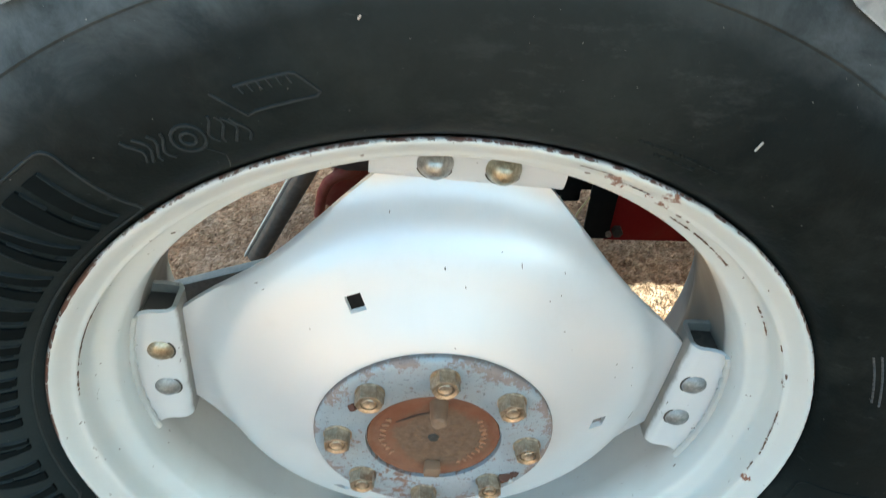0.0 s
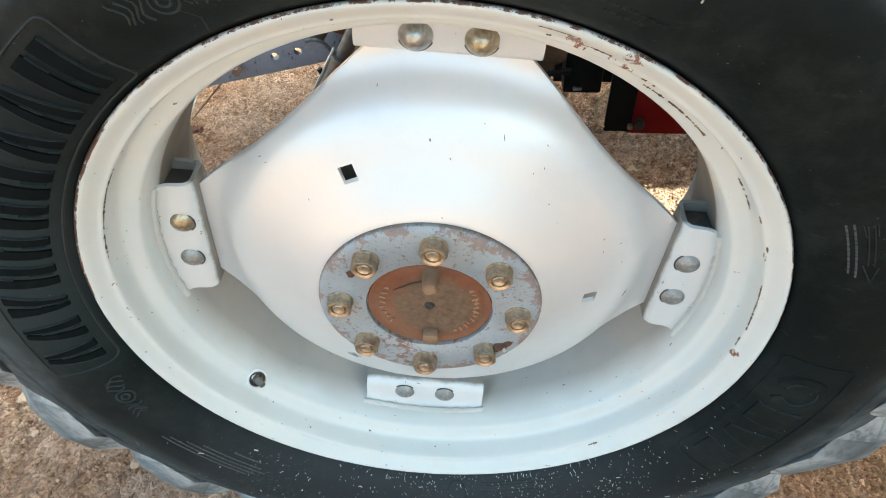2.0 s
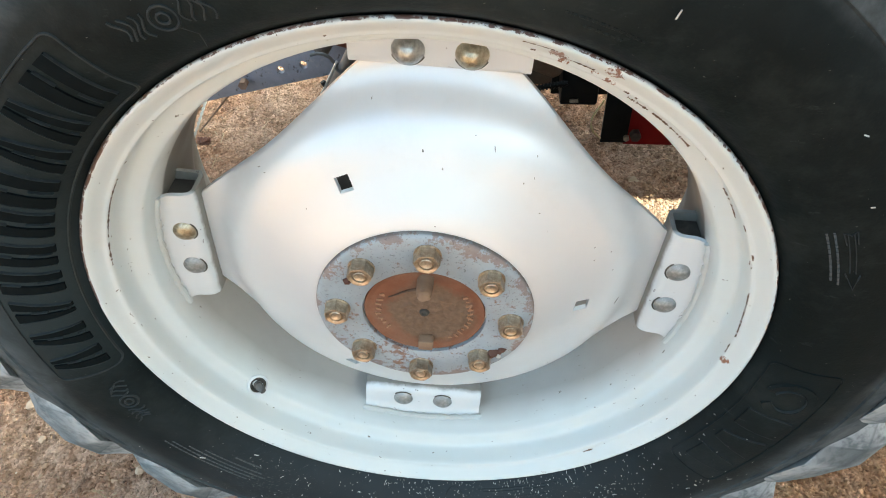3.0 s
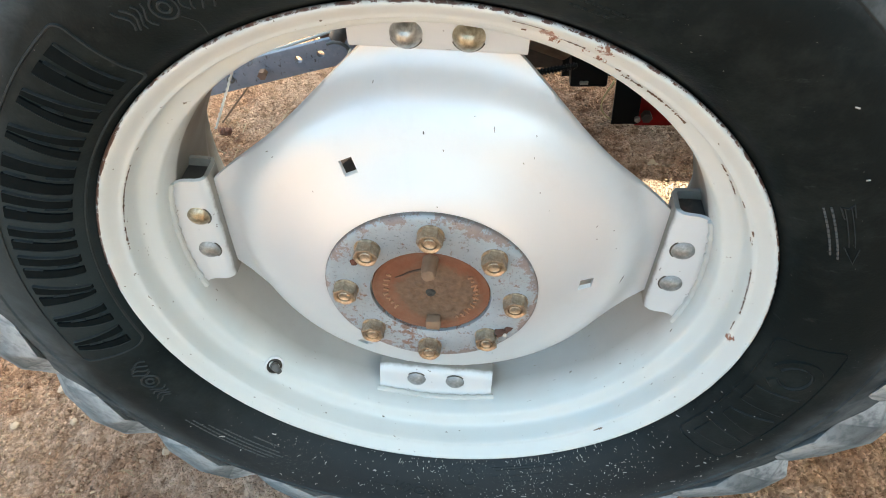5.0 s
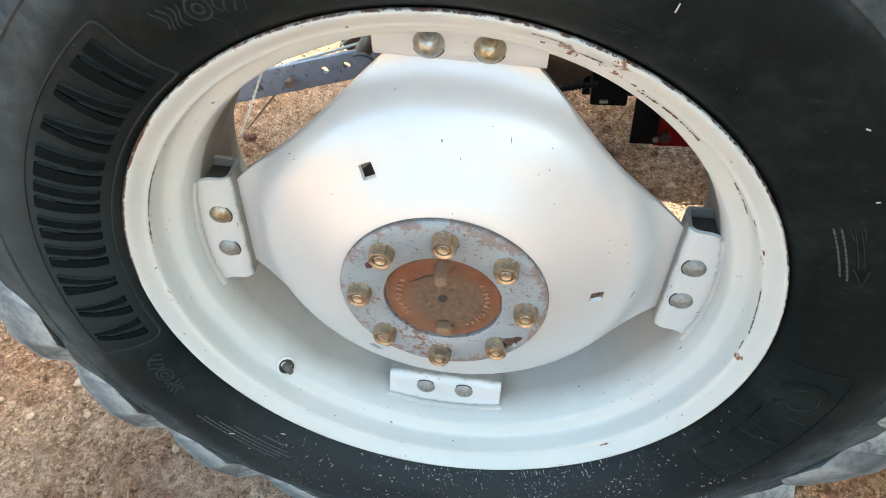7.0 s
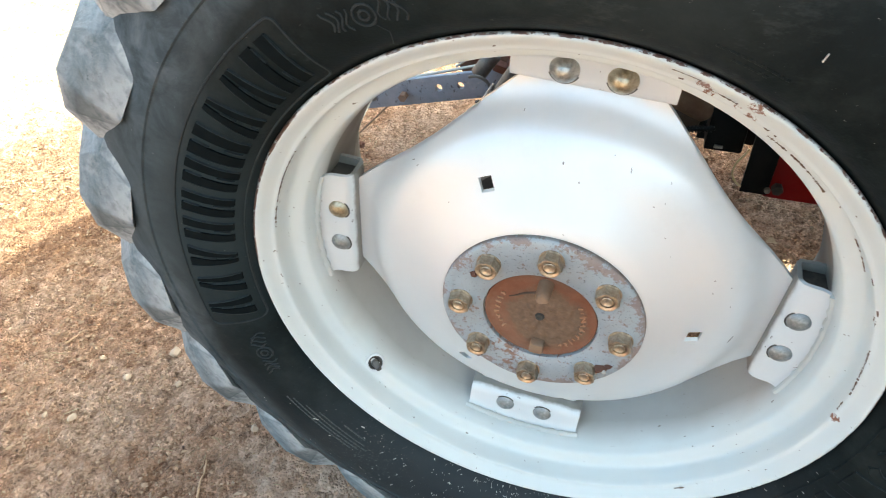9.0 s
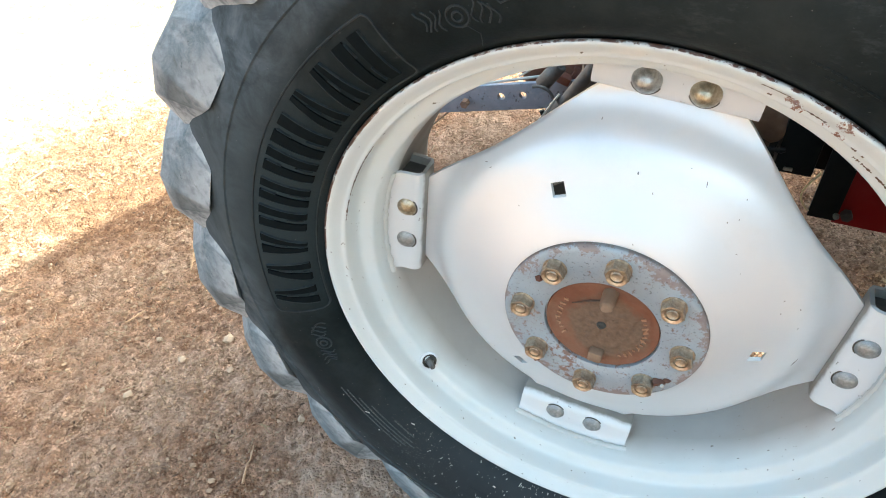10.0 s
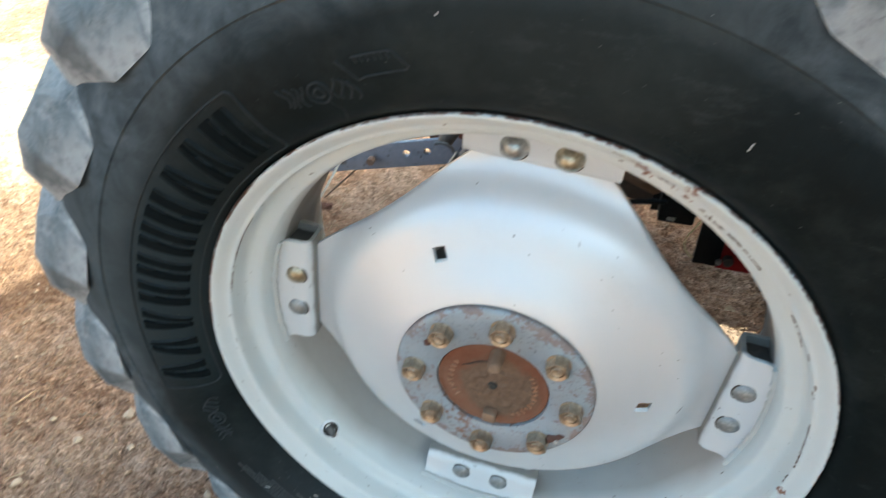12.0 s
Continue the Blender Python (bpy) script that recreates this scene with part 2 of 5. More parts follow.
def disc_material(name="silver_white_disc_paint", tint=(0.745, 0.765, 0.775), metal=0.36):
    n = Nodes(name)
    col = n.mix(n.noise(6, 4), tint, tuple(c * 0.93 for c in tint))
    chip = n.ramp(n.noise(62, 3, 0.5, stretch=(1.6, 1, 0.8), shift=(2, 0, 1)), (0.755, 0.0), (0.765, 1.0))
    col = n.mix(chip, col, (0.09, 0.09, 0.085))
    grime = n.ramp(n.noise(11, 5, 0.7, shift=(7, 0, 0)), (0.55, 0.0), (0.85, 1.0))
    col = n.mix(n.math("MULTIPLY", grime, 0.18), col, (0.44, 0.40, 0.33))
    n.set(Base_Color=col, Metallic=metal, Roughness=n.ramp(n.noise(25, 4), (0.3, 0.36), (0.7, 0.43)), Specular_IOR_Level=0.5, Coat_Weight=0.3, Coat_Roughness=0.22)
    n.bump(n.noise(160, 3), 0.06, 0.0006)
    return n.mat


def flange_material():
    n = Nodes("grey_flange_paint_rusting")
    base = n.mix(n.noise(30, 5, 0.65), (0.27, 0.315, 0.35), (0.42, 0.475, 0.515))
    rust = n.mix(n.noise(120, 4), (0.13, 0.055, 0.028), (0.34, 0.17, 0.09))
    mask = n.ramp(n.math("ADD", n.noise(75, 6, 0.75), n.math("MULTIPLY", n.math("SUBTRACT", n.noise(12, 3), 0.5), 0.55)), (0.60, 0.0), (0.67, 1.0))
    r = n.radius()
    ringed = n.ramp(n.math("ADD", n.math("MULTIPLY", r, 8.0), n.math("MULTIPLY", n.math("SUBTRACT", n.noise(45, 6, 0.78, shift=(2, 9, 4)), 0.5), 1.1)), (0.96, 0.0), (1.0, 0.7))
    mask = n.math("MAXIMUM", mask, ringed)
    dust = n.ramp(n.noise(22, 5, 0.7, shift=(3, 3, 3)), (0.45, 0.0), (0.75, 1.0))
    col = n.mix(n.math("MULTIPLY", dust, 0.3), n.mix(n.math("MULTIPLY", mask, 0.82), base, rust), (0.33, 0.285, 0.235))
    grit = n.ramp(n.noise(260, 4, 0.7), (0.60, 0.0), (0.66, 1.0))
    col = n.mix(n.math("MULTIPLY", grit, 0.6), col, (0.07, 0.055, 0.045))
    col = n.mix(n.ramp(n.math("MULTIPLY", r, 7.0), (0.884, 0.0), (0.8885, 0.8)), col, (0.11, 0.095, 0.08))
    n.set(Base_Color=col, Metallic=0.2, Roughness=n.mix(mask, (0.42, 0.42, 0.42), (0.85, 0.85, 0.85)))
    n.bump(n.math("ADD", mask, n.noise(200, 3)), 0.25, 0.0008)
    return n.mat


def rust_material(name, a, b, dust=0.6, centre=False):
    n = Nodes(name)
    col = n.mix(n.noise(45, 6, 0.7), a, b)
    d = n.ramp(n.noise(13, 5, 0.7), (0.42, 0.0), (0.62, 1.0))
    col = n.mix(n.math("MULTIPLY", d, dust), col, (0.30, 0.21, 0.14))
    if centre:
        cake = n.ramp(n.math("ADD", n.near((0.008, 0.023, -0.004), 0.088), n.math("MULTIPLY", n.math("SUBTRACT", n.noise(40, 5, 0.7), 0.5), 0.5)), (0.36, 0.0), (0.5, 1.0))
        col = n.mix(n.math("MULTIPLY", cake, 0.85), col, n.mix(n.noise(150, 4), (0.075, 0.047, 0.028), (0.215, 0.145, 0.092)))
    n.set(Base_Color=col, Roughness=0.9)
    n.bump(n.noise(260, 5, 0.7), 0.45, 0.0012)
    return n.mat


def plated_material(name, a, b, rough=0.42, soil_shade=0.55, dirt=(0.30, 0.23, 0.16), relief=0.35):
    n = Nodes(name)
    col = n.mix(n.ramp(n.noise(110, 5, 0.75), (0.35, 0.0), (0.65, 1.0)), a, b)
    d = n.ramp(n.noise(65, 5, 0.7, shift=(1, 2, 3)), (0.48, 0.0), (0.68, 1.0))
    col = n.mix(n.math("MULTIPLY", d, soil_shade), col, dirt)
    n.set(Base_Color=col, Metallic=n.ramp(d, (0.0, 0.9), (1.0, 0.35)), Roughness=n.ramp(d, (0.0, rough), (1.0, 0.65)))
    n.bump(n.math("ADD", n.noise(120, 4), n.math("MULTIPLY", n.noise(420, 3), 0.5)), relief, 0.0014)
    return n.mat


def plain_paint(name, a, b, rough=0.45, metal=0.0, scale=30, dusty=0.35, gloss=0.5):
    n = Nodes(name)
    d = n.ramp(n.noise(18, 5, 0.7), (0.5, 0.0), (0.8, 1.0))
    col = n.mix(n.math("MULTIPLY", d, dusty), n.mix(n.noise(scale, 5, 0.65), a, b), (0.30, 0.24, 0.18))
    n.set(Base_Color=col, Roughness=rough, Metallic=metal, Specular_IOR_Level=gloss)
    n.bump(n.noise(150, 4), 0.2, 0.001)
    return n.mat


def earth_material():
    n = Nodes("dry_earth")

    def crumbs(scale):
        v = n.nt.nodes.new("ShaderNodeTexVoronoi")
        v.inputs["Scale"].default_value = scale
        warp = n.nt.nodes.new("ShaderNodeVectorMath")
        warp.operation = "ADD"
        wob = n.nt.nodes.new("ShaderNodeTexNoise")
        wob.inputs["Scale"].default_value = scale * 0.9
        shrink = n.nt.nodes.new("ShaderNodeVectorMath")
        shrink.operation = "SCALE"
        shrink.inputs["Scale"].default_value = 0.9 / scale
        n.nt.links.new(n.where, wob.inputs["Vector"])
        n.nt.links.new(wob.outputs["Color"], shrink.inputs[0])
        n.nt.links.new(n.where, warp.inputs[0])
        n.nt.links.new(shrink.outputs[0], warp.inputs[1])
        n.nt.links.new(warp.outputs[0], v.inputs["Vector"])
        return v.outputs["Color"], v.outputs["Distance"]

    patch = n.noise(2.6, 5, 0.65)
    mid = n.noise(19, 7, 0.74)
    fine = n.noise(95, 6, 0.78)
    small, small_d = crumbs(165)
    large, large_d = crumbs(62)
    col = n.mix(n.ramp(mid, (0.40, 0.0), (0.60, 1.0)), (0.285, 0.154, 0.093), (0.50, 0.307, 0.206))
    dust = n.ramp(n.math("ADD", n.math("MULTIPLY", patch, 0.8), n.math("MULTIPLY", n.noise(30, 6, 0.75, shift=(9, 2, 0)), 0.4)), (0.56, 0.0), (0.70, 1.0))
    # paler and smoother over the ground at left and beside the tyre
    trodden = n.math("MAXIMUM", n.near((-2.5, 1.1, 0), 1.5), n.math("MULTIPLY", n.near((-0.42, -0.12, 0), 0.42), 0.8))
    trodden = n.ramp(n.math("ADD", trodden, n.math("MULTIPLY", n.math("SUBTRACT", n.noise(4.5, 7, 0.75, shift=(6, 1, 0)), 0.5), 1.5)), (0.28, 0.0), (0.56, 1.0))
    dust = n.math("MAXIMUM", n.math("MULTIPLY", dust, 0.5), n.math("MULTIPLY", trodden, 0.8))
    col = n.mix(dust, col, (0.60, 0.437, 0.33))
    bare = n.ramp(n.math("ADD", n.near((-1.62, 0.70, 0), 0.75), n.math("MULTIPLY", n.math("SUBTRACT", n.noise(11, 7, 0.8, stretch=(1, 1.8, 1), shift=(2, 3, 0)), 0.5), 2.2)), (0.30, 0.0), (0.60, 1.0))
    col = n.mix(n.math("MULTIPLY", bare, 0.8), col, n.mix(mid, (0.17, 0.085, 0.045), (0.33, 0.185, 0.11)))
    red = n.ramp(n.noise(7, 5, 0.7, shift=(1, 8, 0)), (0.52, 0.0), (0.66, 1.0))
    col = n.mix(n.math("MULTIPLY", red, 0.4), col, (0.35, 0.175, 0.09))
    tone = n.ramp(small, (0.12, (0.42, 0.38, 0.34)), (0.45, (0.90, 0.88, 0.86)), (0.62, (1.0, 1.0, 1.0)), (0.92, (1.5, 1.5, 1.48)))
    loose = n.ramp(n.noise(8, 5, 0.7, shift=(4, 0, 2)), (0.40, 0.25), (0.60, 0.95))
    loose = n.math("MULTIPLY", loose, n.math("SUBTRACT", 1.0, n.math("MULTIPLY", trodden, 0.72)))
    col = n.mix(loose, col, tone, "MULTIPLY")
    tone = n.ramp(large, (0.15, (0.62, 0.58, 0.54)), (0.5, (1.0, 1.0, 1.0)), (0.9, (1.25, 1.24, 1.22)))
    col = n.mix(0.7, col, tone, "MULTIPLY")
    # dark pits: the shade between clods put into the colour
    pit = n.ramp(n.noise(75, 6, 0.82, shift=(5, 5, 0)), (0.38, 1.0), (0.44, 0.0))
    col = n.mix(n.math("MULTIPLY", n.math("MULTIPLY", pit, 0.75), n.math("SUBTRACT", 1.0, n.math("MULTIPLY", trodden, 0.6))), col, (0.085, 0.048, 0.028))
    n.set(Base_Color=col, Roughness=0.95, Specular_IOR_Level=0.12)
    lumps = n.math("ADD", n.math("MULTIPLY", small_d, -1.3), n.math("MULTIPLY", large_d, -1.2))
    n.bump(n.math("ADD", lumps, n.math("ADD", n.math("MULTIPLY", mid, 1.4), fine)), 0.9, 0.012)
    return n.mat


def stone_material():
    n = Nodes("pebble")
    i = n.island()
    col = n.ramp(i, (0.0, (0.17, 0.095, 0.056)), (0.55, (0.32, 0.195, 0.12)), (0.985, (0.44, 0.295, 0.195)), (1.0, (0.64, 0.52, 0.41)))
    col = n.mix(n.math("MULTIPLY", n.noise(120, 4), 0.5), col, (0.27, 0.19, 0.13))
    n.set(Base_Color=col, Roughness=0.95, Specular_IOR_Level=0.2)
    n.bump(n.noise(250, 4), 0.4, 0.001)
    return n.mat


def straw_material():
    n = Nodes("straw")
    col = n.ramp(n.island(), (0.0, (0.12, 0.07, 0.04)), (0.5, (0.32, 0.22, 0.12)), (1.0, (0.5, 0.4, 0.26)))
    n.set(Base_Color=col, Roughness=0.85)
    return n.mat


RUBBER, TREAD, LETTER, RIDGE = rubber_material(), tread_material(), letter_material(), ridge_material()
RIM, DISC = rim_material(), disc_material()


def bracket_material():
    n = Nodes("pale_grey_bracket_paint")
    col = n.mix(n.noise(9, 4), (0.62, 0.645, 0.65), (0.70, 0.72, 0.725))
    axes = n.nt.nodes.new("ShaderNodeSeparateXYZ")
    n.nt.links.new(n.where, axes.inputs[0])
    # turned-back part dirtied and darkened: the hollow's shade is in the colour
    mud_shade = n.ramp(n.math("ADD", n.math("MULTIPLY", axes.outputs["Y"], 10.0), n.math("MULTIPLY", n.math("SUBTRACT", n.noise(60, 5, 0.7), 0.5), 0.10)), (0.94, 0.0), (1.0, 1.0))
    col = n.mix(n.math("MULTIPLY", mud_shade, 0.9), col, n.mix(n.noise(50, 4), (0.11, 0.098, 0.082), (0.24, 0.215, 0.18)))
    spots = n.ramp(n.noise(95, 4, 0.6), (0.70, 0.0), (0.71, 1.0))
    col = n.mix(spots, col, (0.12, 0.105, 0.09))
    n.set(Base_Color=col, Metallic=0.1, Roughness=n.ramp(n.noise(25, 4), (0.3, 0.40), (0.7, 0.52)))
    n.bump(n.noise(140, 3), 0.12, 0.0008)
    return n.mat


LUGPAINT = bracket_material()
FLANGE = flange_material()
CAPRUST = rust_material("dusty_rusted_cap", (0.125, 0.044, 0.021), (0.225, 0.085, 0.042), 0.25, True)
DARKRUST = rust_material("dark_red_rust", (0.07, 0.028, 0.02), (0.17, 0.07, 0.045), 0.2)
CASTING = rust_material("rusted_casting_mark", (0.27, 0.115, 0.055), (0.44, 0.24, 0.14), 0.4)
BRASSY = plated_material("yellow_zinc_plating", (0.34, 0.275, 0.20), (0.62, 0.53, 0.41), 0.33, 0.58, (0.22, 0.155, 0.10), 0.12)
SILVER = plated_material("bare_zinc_plating", (0.27, 0.27, 0.25), (0.60, 0.59, 0.55), 0.36, 0.6, (0.19, 0.17, 0.145), 0.5)
PAINTED = plated_material("silver_painted_bolt", (0.27, 0.28, 0.28), (0.47, 0.48, 0.47), 0.56, 0.7, (0.24, 0.235, 0.22))
GOLD = plated_material("brass_toned_plating", (0.28, 0.24, 0.165), (0.60, 0.53, 0.39), 0.33, 0.6, (0.18, 0.145, 0.10), 0.5)
BLACK = plain_paint("black_enamel", (0.004, 0.005, 0.005), (0.010, 0.011, 0.011), dusty=0.03, gloss=0.15)
RED = plain_paint("red_enamel", (0.22, 0.003, 0.005), (0.29, 0.006, 0.008), 0.4, dusty=0.06, gloss=0.3)


def bar_material():
    n = Nodes("blue_grey_worn_steel")
    col = n.mix(n.noise(45, 5, 0.7), (0.15, 0.165, 0.205), (0.28, 0.30, 0.36))
    marks = n.ramp(n.noise(60, 6, 0.75, stretch=(1, 1, 0.7)), (0.60, 0.0), (0.64, 1.0))
    col = n.mix(n.math("MULTIPLY", marks, 0.85), col, (0.035, 0.028, 0.025))
    pale = n.ramp(n.noise(26, 5, 0.7, shift=(3, 3, 3)), (0.58, 0.0), (0.68, 1.0))
    col = n.mix(n.math("MULTIPLY", pale, 0.35), col, (0.42, 0.40, 0.37))
    n.set(Base_Color=col, Roughness=0.5, Metallic=0.1)
    n.bump(n.noise(130, 4), 0.3, 0.001)
    return n.mat


BLUEGREY = bar_material()
PALEBAR = plain_paint("pale_worn_steel", (0.34, 0.33, 0.31), (0.56, 0.54, 0.50), 0.5, 0.3, 60)
STEEL = plain_paint("grimy_dark_steel", (0.028, 0.027, 0.025), (0.085, 0.08, 0.075), 0.55, 0.3)
EARTH, STONE, STRAW = earth_material(), stone_material(), straw_material()
REDRUST = rust_material("red_rust_scale", (0.09, 0.035, 0.025), (0.22, 0.088, 0.058), 0.3)
GRIME = plain_paint("greasy_grey_steel", (0.04, 0.039, 0.038), (0.17, 0.163, 0.155), 0.5, 0.3, 90)
SCRATCH = rust_material("dark_rust_scratch", (0.05, 0.03, 0.022), (0.12, 0.07, 0.045), 0.3)
CHIP = plain_paint("bare_dark_primer", (0.16, 0.16, 0.155), (0.26, 0.25, 0.24), 0.7)
DUSTY = plain_paint("pale_dust", (0.5, 0.48, 0.44), (0.62, 0.6, 0.55), 0.9)


# ---- mesh helpers ----
def part(name, bm, material, parent, label="", at=(0, 0, 0), smooth=40):
    """Links a bmesh as one mesh object under a thing or a part."""
    bmesh.ops.recalc_face_normals(bm, faces=bm.faces)
    me = bpy.data.meshes.new(name)
    bm.to_mesh(me)
    bm.free()
    return mesh_part(name, me, material, parent, label, at, smooth)


def mesh_part(name, me, material, parent, label="", at=(0, 0, 0), smooth=40):
    me.materials.clear()
    me.materials.append(material)
    if smooth:
        for p in me.polygons:
            p.use_smooth = True
        me.set_sharp_from_angle(angle=radians(smooth))
    ob = new(name, me)
    ob.parent = parent
    ob.location = at
    if label:
        ob["label"] = label
    return ob


def thing(name, at, label, category, group="", kind=""):
    return tagged(place(new(name), at), label, category, group, kind)


def place(ob, at):
    ob.location = at
    return ob


def revolve(profile, steps=160, closed=True):
    """Turns a section of (radius, y) round the y axis."""
    bm = bmesh.new()
    rings = []
    for r, y in profile:
        rings.append([bm.verts.new((r * math.cos(a), y, r * math.sin(a))) for a in (2 * math.pi * k / steps for k in range(steps))])
    pairs = list(zip(rings, rings[1:])) + ([(rings[-1], rings[0])] if closed else [])
    for one, two in pairs:
        for k in range(steps):
            bm.faces.new((one[k], one[(k + 1) % steps], two[(k + 1) % steps], two[k]))
    return bm


def smooth_section(points, per=4):
    """Catmull-Rom through (radius, y) points."""
    out = []
    p = [points[0], *points, points[-1]]
    for k in range(1, len(p) - 2):
        a, b, c, d = (Vector(q) for q in p[k - 1:k + 3])
        for s in range(per):
            t = s / per
            out.append(tuple(0.5 * (2 * b + (c - a) * t + (2 * a - 5 * b + 4 * c - d) * t * t + (3 * b - a - 3 * c + d) * t ** 3)))
    out.append(points[-1])
    return out


def rod(bm, a, b, radius, sides=12, end_radius=None, caps=True):
    a, b = Vector(a), Vector(b)
    q = (b - a).to_track_quat("Z", "Y").to_matrix()
    e = radius if end_radius is None else end_radius
    one = [bm.verts.new(a + q @ Vector((radius * math.cos(k), radius * math.sin(k), 0))) for k in (2 * math.pi * j / sides for j in range(sides))]
    two = [bm.verts.new(b + q @ Vector((e * math.cos(k), e * math.sin(k), 0))) for k in (2 * math.pi * j / sides for j in range(sides))]
    for j in range(sides):
        bm.faces.new((one[j], one[(j + 1) % sides], two[(j + 1) % sides], two[j]))
    if caps:
        bm.faces.new(one[::-1]), bm.faces.new(two)
    return bm


def box(bm, size, at=(0, 0, 0), turn=None, bevel=0.0):
    m = Matrix.Translation(at) @ (turn or Matrix.Identity(4)) @ Matrix.Diagonal((*size, 1))
    made = bmesh.ops.create_cube(bm, size=1, matrix=m)["verts"]
    if bevel:
        edges = {e for v in made for e in v.link_edges}
        bmesh.ops.bevel(bm, geom=list(edges), offset=bevel, segments=2, affect="EDGES", profile=0.6)
    return bm


def tube(points, radius, sides=8):
    """A tube through points."""
    bm = bmesh.new()
    pts = [Vector(p) for p in points]
    rings = []
    for k, p in enumerate(pts):
        way = (pts[min(k + 1, len(pts) - 1)] - pts[max(k - 1, 0)]).normalized()
        q = way.to_track_quat("Z", "Y").to_matrix()
        rr = radius(k / (len(pts) - 1)) if callable(radius) else radius
        rings.append([bm.verts.new(p + q @ Vector((rr * math.cos(a), rr * math.sin(a), 0))) for a in (2 * math.pi * j / sides for j in range(sides))])
    for one, two in zip(rings, rings[1:]):
        for j in range(sides):
            bm.faces.new((one[j], one[(j + 1) % sides], two[(j + 1) % sides], two[j]))
    bm.faces.new(rings[0][::-1]), bm.faces.new(rings[-1])
    return bm


def cut(bm, cutters):
    """The mesh of bm less the cutters' boxes and tubes."""
    bmesh.ops.recalc_face_normals(bm, faces=bm.faces)
    me = bpy.data.meshes.new("cut")
    bm.to_mesh(me)
    bm.free()
    ob = new("cut", me)
    used = []
    for c in cutters:
        bmesh.ops.recalc_face_normals(c, faces=c.faces)
        cm = bpy.data.meshes.new("cutter")
        c.to_mesh(cm)
        c.free()
        co = new("cutter", cm)
        used.append(co)
        mod = ob.modifiers.new("cut", "BOOLEAN")
        mod.operation, mod.object, mod.solver = "DIFFERENCE", co, "EXACT"
    out = bpy.data.meshes.new_from_object(ob.evaluated_get(bpy.context.evaluated_depsgraph_get()))
    for o in (ob, *used):
        bpy.data.objects.remove(o)
    return out


def turned(a, r, y=0.0):
    """A frame on the wheel at a degrees, radius r: x runs round the wheel clockwise, z outwards."""
    return Matrix.Rotation(radians(90 - a), 4, "Y") @ Matrix.Translation((0, y, r))


# ---- ground ----
def earth():
    def steps(lo, hi, fine, far):
        mid = list(np.arange(lo, hi, fine))
        left, right, d = [], [], fine
        a, b = lo, hi
        while b < far:
            d *= 1.35
            a, b = a - d, b + d
            left.append(a), right.append(b)
        return np.array(left[::-1] + mid + right)
    xs, ys = steps(-2.1, 1.1, 0.0075, 600), steps(-0.5, 1.9, 0.0075, 600)
    verts = []
    for y in ys:
        for x in xs:
            near = 1.0 if -3.5 < x < 2.0 and -1.5 < y < 3 else 0.0
            z = 0.0
            if near:
                z = 0.010 * noise.noise((x * 3.1, y * 3.1, 0)) + 0.006 * noise.noise((x * 11, y * 11, 3)) + 0.0095 * noise.noise((x * 37, y * 37, 7))
                z += 0.017 * max(0.0, noise.noise((x * 24, y * 24, 11)) - 0.1) + 0.0052 * noise.noise((x * 74, y * 74, 5))
            verts.append((x, y, z))
    w = len(xs)
    faces = [(j * w + k, j * w + k + 1, (j + 1) * w + k + 1, (j + 1) * w + k) for j in range(len(ys) - 1) for k in range(w - 1)]
    me = bpy.data.meshes.new("ground")
    me.from_pydata(verts, [], faces)
    ob = mesh_part("ground", me, EARTH, None, smooth=0)
    for p in me.polygons:
        p.use_smooth = True
    return tagged(ob, "dry brown trodden earth with pebbles", "ground", kind="structure")


earth()


def lump(rng, size, at):
    """A rough pebble of 14 corners."""
    base = [(1, 0, 0), (-1, 0, 0), (0, 1, 0), (0, -1, 0), (0, 0, 1), (0, 0, -0.6)]
    base += [(sx * 0.62, sy * 0.62, sz * 0.6) for sx in (1, -1) for sy in (1, -1) for sz in (1, -1)]
    sx, sy, sz = size * rng.uniform(0.7, 1.3), size * rng.uniform(0.6, 1.1), size * rng.uniform(0.4, 0.8)
    t = rng.uniform(0, 6.28)
    c, s = math.cos(t), math.sin(t)
    out = []
    for x, y, z in base:
        k = rng.uniform(0.8, 1.2)
        x, y, z = x * sx * k, y * sy * k, z * sz * k
        out.append((at[0] + c * x - s * y, at[1] + s * x + c * y, at[2] + z))
    return out


LUMP_FACES = [(4, 6, 0), (4, 0, 8), (4, 8, 3), (4, 3, 12), (4, 12, 1), (4, 1, 10), (4, 10, 2), (4, 2, 6),
              (5, 0, 7), (5, 9, 0), (5, 3, 9), (5, 13, 3), (5, 1, 13), (5, 11, 1), (5, 2, 11), (5, 7, 2),
              (6, 7, 0), (6, 2, 7), (8, 0, 9), (8, 9, 3), (12, 3, 13), (12, 13, 1), (10, 1, 11), (10, 11, 2)]


